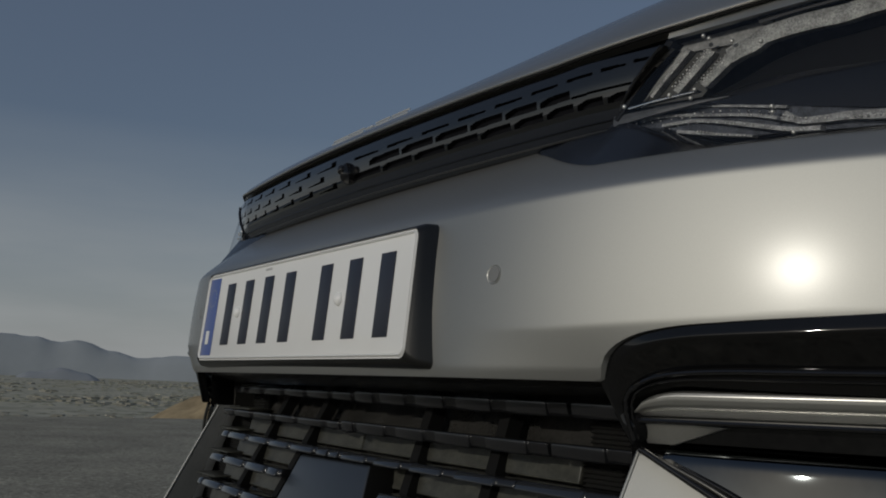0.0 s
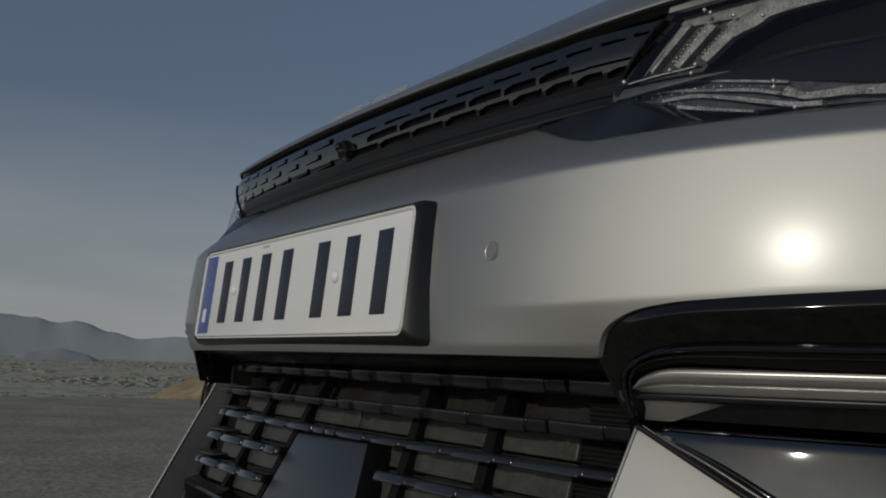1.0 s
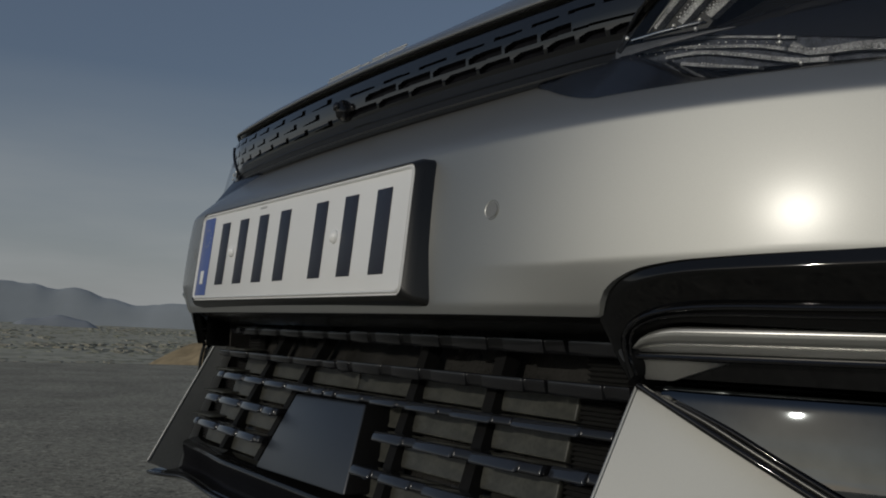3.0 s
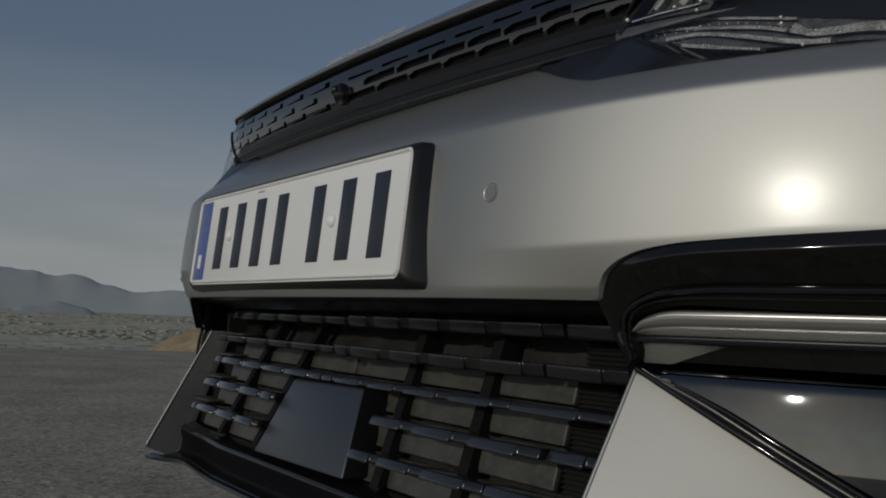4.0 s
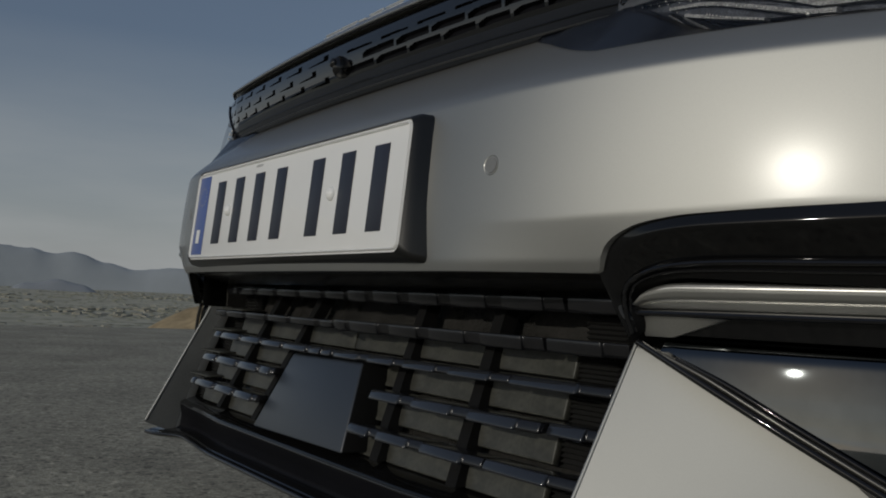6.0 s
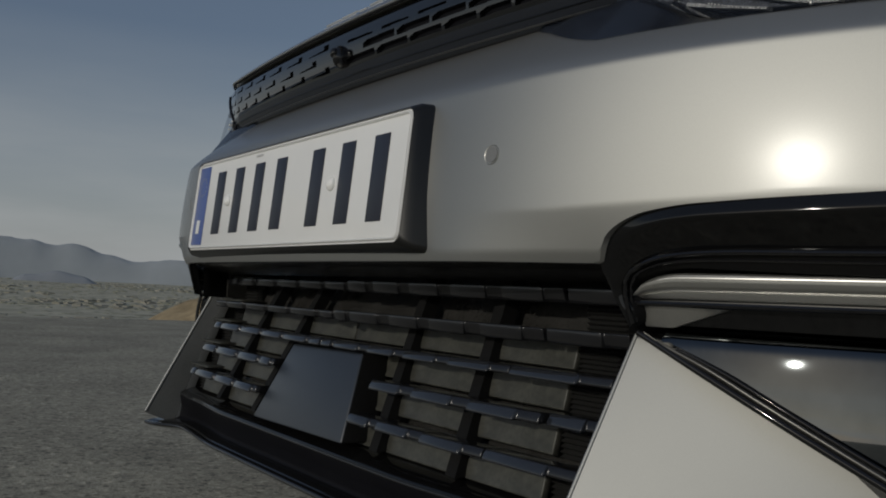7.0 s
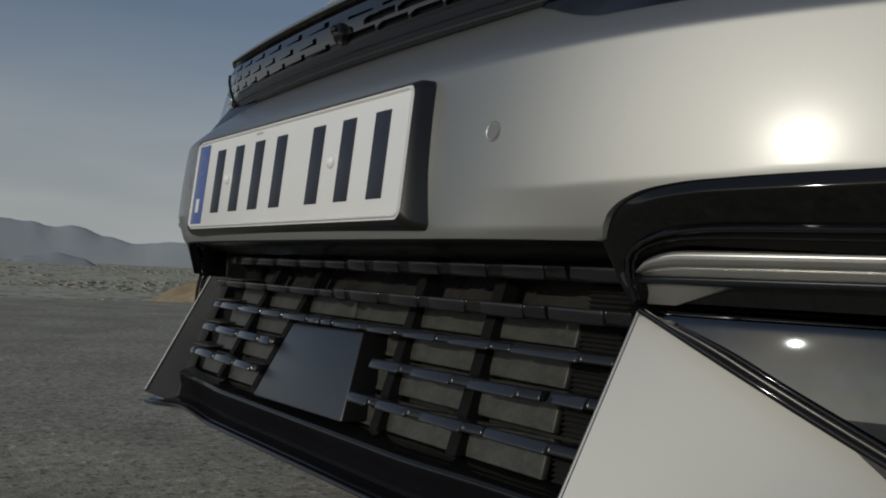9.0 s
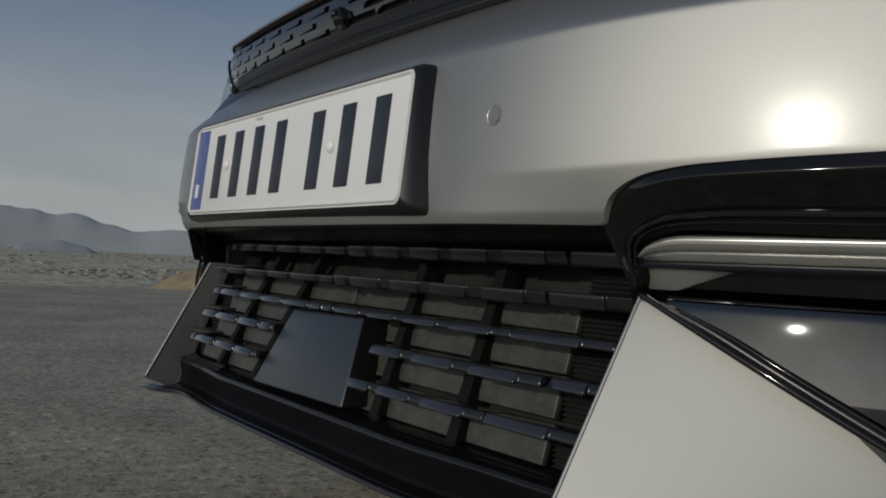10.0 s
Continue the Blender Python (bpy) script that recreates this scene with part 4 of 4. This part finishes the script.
    part("silver_bar", sheet(bar, 70, 40, thick=(0, 0.006, 0)), BAR, cluster, "satin silver bar", sharp=30)
    part("bar_strip", tube(mirrored([(0.447 + 0.353 * k / 10, bezel_y(0.447 + 0.353 * k / 10, 0.463) + 0.007, 0.4658 + 0.004 * k / 10) for k in range(11)], side), 0.0021, 50, 8), GLOSS, cluster)

    def facet(u, v, side=side):
        x = 0.4465 + 0.0565 * u
        z = 0.4640 - (0.0002 + 0.0135 * max(0.0, 1 - max(0.0, u - 0.33) / 0.67)) * v
        return (side * x, bezel_y(x, z) + 0.011 + 0.003 * v, z)
    part("silver_facet", sheet(facet, 24, 4, thick=(0, 0.003, 0)), BAR, cluster, "small silver corner facet")

    def upper(u, v, side=side):
        x = 0.452 + 0.348 * u
        z = 0.4650 - 0.0130 * v + 0.004 * u * (1 - v)
        return (side * x, bezel_y(x, 0.443) + 0.0105 + 0.004 * v, z)
    part("dark_panel", sheet(upper, 40, 4, thick=(0, 0.006, 0)), DEEP, cluster, "gloss black panel", sharp=40)

    def lens(u, v, side=side):
        x = 0.458 + 0.342 * u
        low = min(ridge_line(x) + 0.006, 0.4405)
        z = 0.4535 + (low - 0.4535) * v
        d = 0.4425 - z
        arch = 40.0 * max(0.0, 0.005 - d) ** 2
        curl = 1.4 * d * d if d < 0.07 else 0.00686 + 0.196 * (d - 0.07)
        return (side * x, bezel_y(x, 0.443) + 0.012 + 0.022 * (x - 0.50) - 0.215 * d + curl + arch, z)
    part("lamp_lens", sheet(lens, 60, 60, thick=(0, 0.006, 0)), SMOKED, cluster, "smoked mirror-like lamp lens", sharp=40)
    for k, (off, rad) in enumerate(((0.0014, 0.0026), (0.0060, 0.0017), (0.0098, 0.0015))):
        pts = []
        for j in range(11):
            x = 0.444 + 0.014 * k + (0.356 - 0.014 * k) * j / 10
            z = ridge_line(x) + off * (0.25 + 0.75 * step(x, 0.444, 0.50))
            d = 0.4425 - z
            pts.append((x, bezel_y(x, 0.443) + 0.0075 - 0.13 * d, z))
        part("ridge_trim", tube(mirrored(pts, side), rad, 60, 12), TRIM if k == 1 else GLOSS, cluster)

# ---- headlights ----
def crystal_material(name, color):
    m = material(name, color, 0.30, metal=0.45, grain=0.6, grain_scale=800, stain=0.35, stain_scale=120)
    n, l = m.node_tree.nodes, m.node_tree.links
    tc = n.new("ShaderNodeTexCoord")
    cells = n.new("ShaderNodeTexNoise")
    cells.inputs["Scale"].default_value = 1100.0
    cells.inputs["Detail"].default_value = 4.0
    bp = n.new("ShaderNodeBump")
    bp.inputs["Strength"].default_value = 0.9
    bp.inputs["Distance"].default_value = 0.001
    l.new(tc.outputs["Object"], cells.inputs["Vector"])
    l.new(cells.outputs["Fac"], bp.inputs["Height"])
    l.new(bp.outputs[0], n["Principled BSDF"].inputs["Normal"])
    return m


def clear_material():
    m = bpy.data.materials.new("clear lamp cover")
    m.use_nodes = True
    n, l = m.node_tree.nodes, m.node_tree.links
    n.clear()
    out = n.new("ShaderNodeOutputMaterial")
    mix = n.new("ShaderNodeMixShader")
    fr = n.new("ShaderNodeFresnel")
    fr.inputs["IOR"].default_value = 1.5
    tr = n.new("ShaderNodeBsdfTransparent")
    tr.inputs["Color"].default_value = (0.86, 0.87, 0.88, 1)
    gl = n.new("ShaderNodeBsdfGlossy")
    gl.inputs["Roughness"].default_value = 0.03
    l.new(fr.outputs[0], mix.inputs[0])
    l.new(tr.outputs[0], mix.inputs[1])
    l.new(gl.outputs[0], mix.inputs[2])
    l.new(mix.outputs[0], out.inputs[0])
    return m


CRYSTAL, CLEAR = crystal_material("cut crystal light guide", (0.38, 0.38, 0.365)), clear_material()
CRYSTAL_DIM = crystal_material("dim cut crystal", (0.36, 0.363, 0.37))
MURK = crystal_material("smoky faceted reflector", (0.070, 0.077, 0.095))
PANEL = material("smoky grey panel", (0.055, 0.053, 0.046), 0.35, grain=0.15, grain_scale=400, stain=0.2, stain_scale=40)
SMOKE = material("smoky grey plastic", (0.135, 0.133, 0.122), 0.4, grain=0.25, grain_scale=300, stain=0.3, stain_scale=80)
GLINT = material("polished glint bead", (0.96, 0.95, 0.92), 0.52, metal=1.0, coat=1.0, grain=0.05, stain=0.05)


def lamp_y(x, z):
    return 0.100 + (0.34 if x > 0.43 else 0.22) * (x - 0.43) + 0.15 * (z - 0.72)


def ribbon(line, width, thick, depth, side, n=60, cut=0.00015):
    """A strip along a line of (x, z) points inside the lamp; width may change along it."""
    def f(u, v):
        c = curve_at([(x, 0, z) for x, z in line], u)
        t = (curve_at([(x, 0, z) for x, z in line], min(1, u + 0.01)) - curve_at([(x, 0, z) for x, z in line], max(0, u - 0.01))).normalized()
        w = width[0] + (width[1] - width[0]) * u
        x, z = c.x - t.z * w * (v - 0.5), c.z + t.x * w * (v - 0.5)
        bulge = -0.10 * w * math.sin(math.pi * v)
        facet = cut * (1 if int(u * n + 0.5) % 2 else -1)
        return (side * x, lamp_y(x, z) + depth + bulge + facet, z)
    return sheet(f, n, 6, thick=(0, thick, 0))


def lamp_top(x):
    return 0.7520 + 0.065 * max(0.0, x - 0.44)


for side in (-1, 1):
    def flange(u, v, side=side):
        x = 0.4385 + 0.32 * u
        q = hood_point((x + 0.76) / 1.52, 0.0)
        a, b = Vector((x, q[1] + 0.003, q[2] - 0.002)), Vector((x, lamp_y(x, 0.755) + 0.001, lamp_top(x) + 0.0006))
        p = b.lerp(a, v)
        return (side * p.x, p.y, p.z)
    part("bonnet_flange", sheet(flange, 30, 3, thick=(0, 0.006, 0)), PAINT, car, "painted flange between bonnet and headlight", sharp=60)

    lamp = tagged(new("headlight"), "headlight with crystal light bars behind a clear cover")
    lamp.parent = car

    def back(u, v, side=side):
        x = 0.394 + 0.42 * u + 0.044 * v * (1 - u)
        low = 0.688 - 0.031 * step(x, 0.395, 0.495) - 0.012 * max(0.0, x - 0.50)
        z = low + (lamp_top(x) - low) * v
        return (side * x, lamp_y(x, z) + 0.058, z)
    part("housing", sheet(back, 40, 14, thick=(0, 0.02, 0)), DIM, lamp, "dark lamp housing")
    # slanted frame at the inner end
    part("inner_frame", ribbon([(0.399, 0.6940), (0.4205, 0.7255), (0.4388, 0.7515)], (0.0040, 0.0055), 0.012, 0.004, side, 12, 0.0), BLACK, lamp)
    # three slanted crystal bars and the strip that runs outwards along the top
    def dotted(line, width, depth, rows, cols, seed):
        """Little cut prisms in rows on a bar."""
        bm, r = bmesh.new(), random.Random(seed)
        for j in range(rows):
            for k in range(cols):
                u = (j + 0.5 + r.uniform(-0.2, 0.2)) / rows
                c = curve_at([(x, 0, z) for x, z in line], u)
                x = c.x + width * ((k + 0.5) / cols - 0.5) + r.uniform(-0.0003, 0.0003)
                bmesh.ops.create_icosphere(bm, subdivisions=1, radius=r.uniform(0.00045, 0.0008), matrix=Matrix.Translation((side * x, lamp_y(x, c.z) + depth, c.z)) @ Euler((r.uniform(0, 3), r.uniform(0, 3), 0)).to_matrix().to_4x4())
        return bm
    for k, (x0, z0, x1, z1) in enumerate(((0.4405, 0.7145, 0.464, 0.7420), (0.4590, 0.7145, 0.482, 0.7375))):
        part("prism_dots", dotted([(x0, z0), ((x0 + x1) / 2, (z0 + z1) / 2), (x1, z1)], 0.0075, 0.0112, 10, 3, 3 + k), GLINT, lamp, "rows of cut crystal dots")
    # extra beads along the lower guides, added to make them sparkle
    for k, line in enumerate((
        [(0.4082, 0.6905), (0.4319, 0.6912), (0.4567, 0.6907), (0.4822, 0.6887), (0.5136, 0.6823)],
        [(0.4217, 0.6890), (0.4570, 0.6881), (0.4879, 0.6842), (0.5154, 0.6801), (0.5384, 0.6735)],
        [(0.4369, 0.6813), (0.4575, 0.6830), (0.4990, 0.6753), (0.5294, 0.6662), (0.5436, 0.6663)],
        [(0.5221, 0.6777), (0.5384, 0.6735), (0.5690, 0.6701), (0.5821, 0.6696)],
        [(0.4600, 0.6767), (0.4804, 0.6706), (0.4980, 0.6669)],
    )):
        part("prism_dots", dotted(line, 0.003, 0.012, 16, 1, 11 + k), GLINT, lamp, "small beads scattered for sparkle")
    part("light_bar", ribbon([(0.404, 0.7085), (0.4145, 0.7250), (0.4265, 0.7420)], (0.0015, 0.003), 0.006, 0.014, side, 14), FROST, lamp, "thin dim grey bar")
    for (x0, z0, x1, z1), w in (((0.4215, 0.7106, 0.4475, 0.7445), 0.0045), ((0.4415, 0.7110, 0.4645, 0.7400), 0.0070), ((0.4615, 0.7125, 0.4840, 0.7360), 0.0085)):
        part("light_bar", ribbon([(x0, z0), ((x0 + x1) / 2, (z0 + z1) / 2), (x1, z1)], (w * 0.75, w * 1.1), 0.006, 0.012, side, 14), CRYSTAL, lamp, "slanted crystal light bar")
    part("light_strip", ribbon([(0.4800, 0.7315), (0.4870, 0.7350), (0.4955, 0.7374), (0.5030, 0.7425), (0.5202, 0.7455), (0.5381, 0.7468), (0.5557, 0.7472), (0.5755, 0.7503), (0.64, 0.753)], (0.0135, 0.0140), 0.006, 0.010, side, 90), CRYSTAL, lamp, "crystal light strip")
    part("top_cover", ribbon([(0.500, 0.7560), (0.53, 0.7598), (0.56, 0.7620), (0.64, 0.766)], (0.008, 0.012), 0.006, 0.008, side, 30, 0.0), GLOSS, lamp)
    def bar_panel(u, v, side=side):
        z = 0.7055 + 0.0440 * v
        x = 0.394 + 0.72 * (z - 0.7055) + 0.063 * u
        return (side * x, lamp_y(x, z) + 0.019, z)
    part("bar_panel", sheet(bar_panel, 12, 10, thick=(0, 0.004, 0)), PANEL, lamp, "smoky grey panel behind the light bars")
    part("inner_panel", ribbon([(0.4070, 0.7090), (0.4200, 0.7270), (0.4360, 0.7475)], (0.0080, 0.0125), 0.003, 0.0160, side, 14, 0.0), SMOKE, lamp, "grey panel beside the light bars")
    part("frame_line", ribbon([(0.4045, 0.7090), (0.418, 0.7260), (0.4325, 0.7425)], (0.0010, 0.0012), 0.004, 0.013, side, 12, 0.0), FROST, lamp)
    part("reflector", ribbon([(0.438, 0.7482), (0.461, 0.7490), (0.480, 0.7495), (0.505, 0.7500)], (0.009, 0.015), 0.004, 0.0165, side, 30, 0.0), FROST, lamp, "frosted grey reflector behind the light bars")
    part("sill", ribbon([(0.4093, 0.7022), (0.4364, 0.7042), (0.4634, 0.7060)], (0.0022, 0.0012), 0.005, 0.004, side, 20, 0.0), CHROME, lamp)
    part("shelf", ribbon([(0.3961, 0.6939), (0.4284, 0.6955), (0.4627, 0.6975), (0.485, 0.6980)], (0.0085, 0.0006), 0.003, 0.006, side, 20, 0.0), DIM, lamp, "dark trim under the light bars")

    # small balls added where the sun glints on the lamp's facets
    for x, z in ((0.4064, 0.7035), (0.4435, 0.7058), (0.4622, 0.7068), (0.4600, 0.7003), (0.4858, 0.7402), (0.5062, 0.7355), (0.4689, 0.7462), (0.4643, 0.7494), (0.5331, 0.6625), (0.5176, 0.6840), (0.5183, 0.6796)):
        bm = bmesh.new()
        bmesh.ops.create_uvsphere(bm, u_segments=12, v_segments=8, radius=0.0017, matrix=Matrix.Translation((side * x, lamp_y(x, z) + 0.003, z)))
        part("glint_bead", bm, GLINT, lamp)
    # dark swooping cover between the upper and the lower lights
    def swoop(u, v, side=side):
        x = 0.452 + 0.25 * u
        top = curve_at([(0.452, 0, 0.7056), (0.4777, 0, 0.7172), (0.4967, 0, 0.7275), (0.519, 0, 0.7336), (0.5372, 0, 0.7363), (0.5779, 0, 0.7399), (0.702, 0, 0.746)], u).z
        low = 0.7006 - 0.20 * (x - 0.452)
        z = low + (top - low) * v
        return (side * x, lamp_y(x, z) + 0.016 - 0.004 * math.sin(math.pi * v) + 0.012 * v, z)
    cover_piece = part("swoop_cover", sheet(swoop, 50, 28, thick=(0, 0.006, 0)), GLOSS, lamp, "black swooping cover with a darkened upper half", sharp=60)
    # upper half in matt black, painting in the darker reflection there
    cover_piece.data.materials.append(BLACK)
    for face in cover_piece.data.polygons:
        if face.index % 28 > 14 and face.index < 50 * 28:
            face.material_index = 1
    part("lower_reflector", sheet(lambda u, v, side=side: (side * (0.412 + 0.25 * u), lamp_y(0.412 + 0.25 * u, 0.68) + 0.0180, 0.6985 - 0.016 * u - (0.012 + 0.012 * step(u, 0.0, 0.25)) * (1 - v)), 60, 12, thick=(0, 0.004, 0)), MURK, lamp, "smoky faceted reflector around the thin guides")
    # lower sparkling guides
    for line, w in (
        ([(0.4398, 0.6989), (0.4657, 0.6956), (0.4938, 0.6906), (0.5207, 0.6854)], (0.0014, 0.0020)),
        ([(0.4126, 0.6937), (0.4362, 0.6926), (0.4663, 0.6884), (0.4985, 0.6829), (0.5248, 0.6749)], (0.0019, 0.0026)),
        ([(0.4325, 0.6856), (0.4583, 0.6853), (0.4868, 0.6786), (0.5254, 0.6681), (0.5433, 0.6664)], (0.0023, 0.0036)),
        ([(0.4444, 0.6790), (0.4675, 0.6737), (0.4995, 0.6671)], (0.0026, 0.0018)),
        ([(0.5190, 0.6808), (0.5288, 0.6741), (0.5427, 0.6727), (0.5601, 0.6725), (0.5824, 0.6700), (0.64, 0.665)], (0.0040, 0.0095)),
    ):
        part("lower_guide", ribbon(line, w, 0.006, 0.014, side, 50), CRYSTAL_DIM, lamp, "thin crystal light guide")

    def floor_trim(u, v, side=side):
        x = 0.400 + 0.31 * u
        low = 0.688 - 0.031 * step(x, 0.395, 0.495) - 0.012 * max(0.0, x - 0.50)
        z = low + 0.007 * v * step(x, 0.400, 0.44) + 0.001 * v
        return (side * x, lamp_y(x, z) + 0.002 + 0.020 * v, z)
    part("floor_trim", sheet(floor_trim, 40, 6, thick=(0, 0.004, -0.002)), GLOSS, lamp)

    def cover(u, v, side=side):
        x = 0.394 + 0.42 * u + 0.044 * v * (1 - u)
        low = 0.688 - 0.031 * step(x, 0.395, 0.495) - 0.012 * max(0.0, x - 0.50)
        z = low + (lamp_top(x) - low) * v
        return (side * x, lamp_y(x, z) - 0.0015 * math.sin(math.pi * v) - 0.09 * (lamp_top(x) - z) * step(x, 0.40, 0.52) + 0.004 * (1 - step(x, 0.40, 0.46)), z)
    o = part("cover", sheet(cover, 50, 16), CLEAR, lamp, "clear curved lamp cover", sharp=60)
    o.visible_shadow = False

# ---- the rest of the body, out of sight behind the front ----


def shell(side):
    def f(u, v):
        y = 0.40 + 3.88 * u
        z = 0.26 + 0.66 * v + 0.10 * step(u, 0, 0.5) * v
        x = 0.905 - 0.06 * (v - 0.35) ** 2 - 0.09 * step(u, 0.85, 1.0) - 0.03 * (1 - step(u, 0, 0.12))
        arch = max((0.36 - math.hypot(y - c, z - 0.33)) for c in (0.86, 3.58))
        return (side * (x - 0.16 * step(arch, 0.0, 0.02)), y, z)
    return sheet(f, 160, 30, thick=(-side * 0.02, 0, 0))


for side in (-1, 1):
    part("flank", shell(side), PAINT, car, "grey painted body side")
part("tail", sheet(lambda u, v: (-0.83 + 1.66 * u, 4.29 + 0.08 * math.sin(math.pi * u), 0.30 + 0.72 * v), 20, 10, thick=(0, -0.02, 0)), PAINT, car)
part("underbody", block((0, 2.2, 0.27), (1.60, 4.1, 0.06), 0.02), PLASTIC, car)
part("bulkhead", block((0, 0.33, 0.50), (1.50, 0.03, 0.46), 0.01), PLASTIC, car)


def cabin(u, v):
    a = math.pi * v
    y = 1.12 + 3.05 * u
    w = 0.80 - 0.16 * math.sin(a) ** 2
    top = 0.50 * (step(u, 0.0, 0.30) * (1 - 0.45 * step(u, 0.72, 1.0)))
    return (w * math.cos(a) if abs(math.cos(a)) < 0.999 else 0.8 * math.cos(a), y, 0.99 + top * math.sin(a) ** 0.5)


GLASS = material("dark tinted window glass", (0.01, 0.011, 0.012), 0.05, coat=0.5, grain=0.1, stain=0.1)
part("cabin", sheet(cabin, 40, 24, thick=(0, 0, -0.02)), GLASS, car, "dark tinted cabin glass")
for sx in (-0.80, 0.80):
    for y in (0.86, 3.58):
        bm = bmesh.new()
        rings = []
        prof = [(0.215, -0.10), (0.30, -0.105), (0.325, -0.085), (0.33, 0.0), (0.325, 0.085), (0.30, 0.105), (0.215, 0.10)]
        for k in range(48):
            a = k * math.tau / 48
            rings.append([bm.verts.new((x, r * math.cos(a), r * math.sin(a))) for r, x in prof])
        for k in range(48):
            a, b = rings[k], rings[(k + 1) % 48]
            for q in range(len(prof)):
                bm.faces.new((a[q], a[(q + 1) % len(prof)], b[(q + 1) % len(prof)], b[q]))
        wheel = new("wheel")
        wheel.parent = car
        wheel.matrix_basis = Matrix.Translation((sx, y, 0.329))
        part("tyre", bm, RUBBER, wheel, "black rubber tyre")
        bm = bmesh.new()
        bmesh.ops.create_cone(bm, cap_ends=True, segments=40, radius1=0.218, radius2=0.218, depth=0.12, matrix=Matrix.Rotation(math.pi / 2, 4, "Y"))
        part("rim", bm, SILVER, wheel, "silver wheel rim")
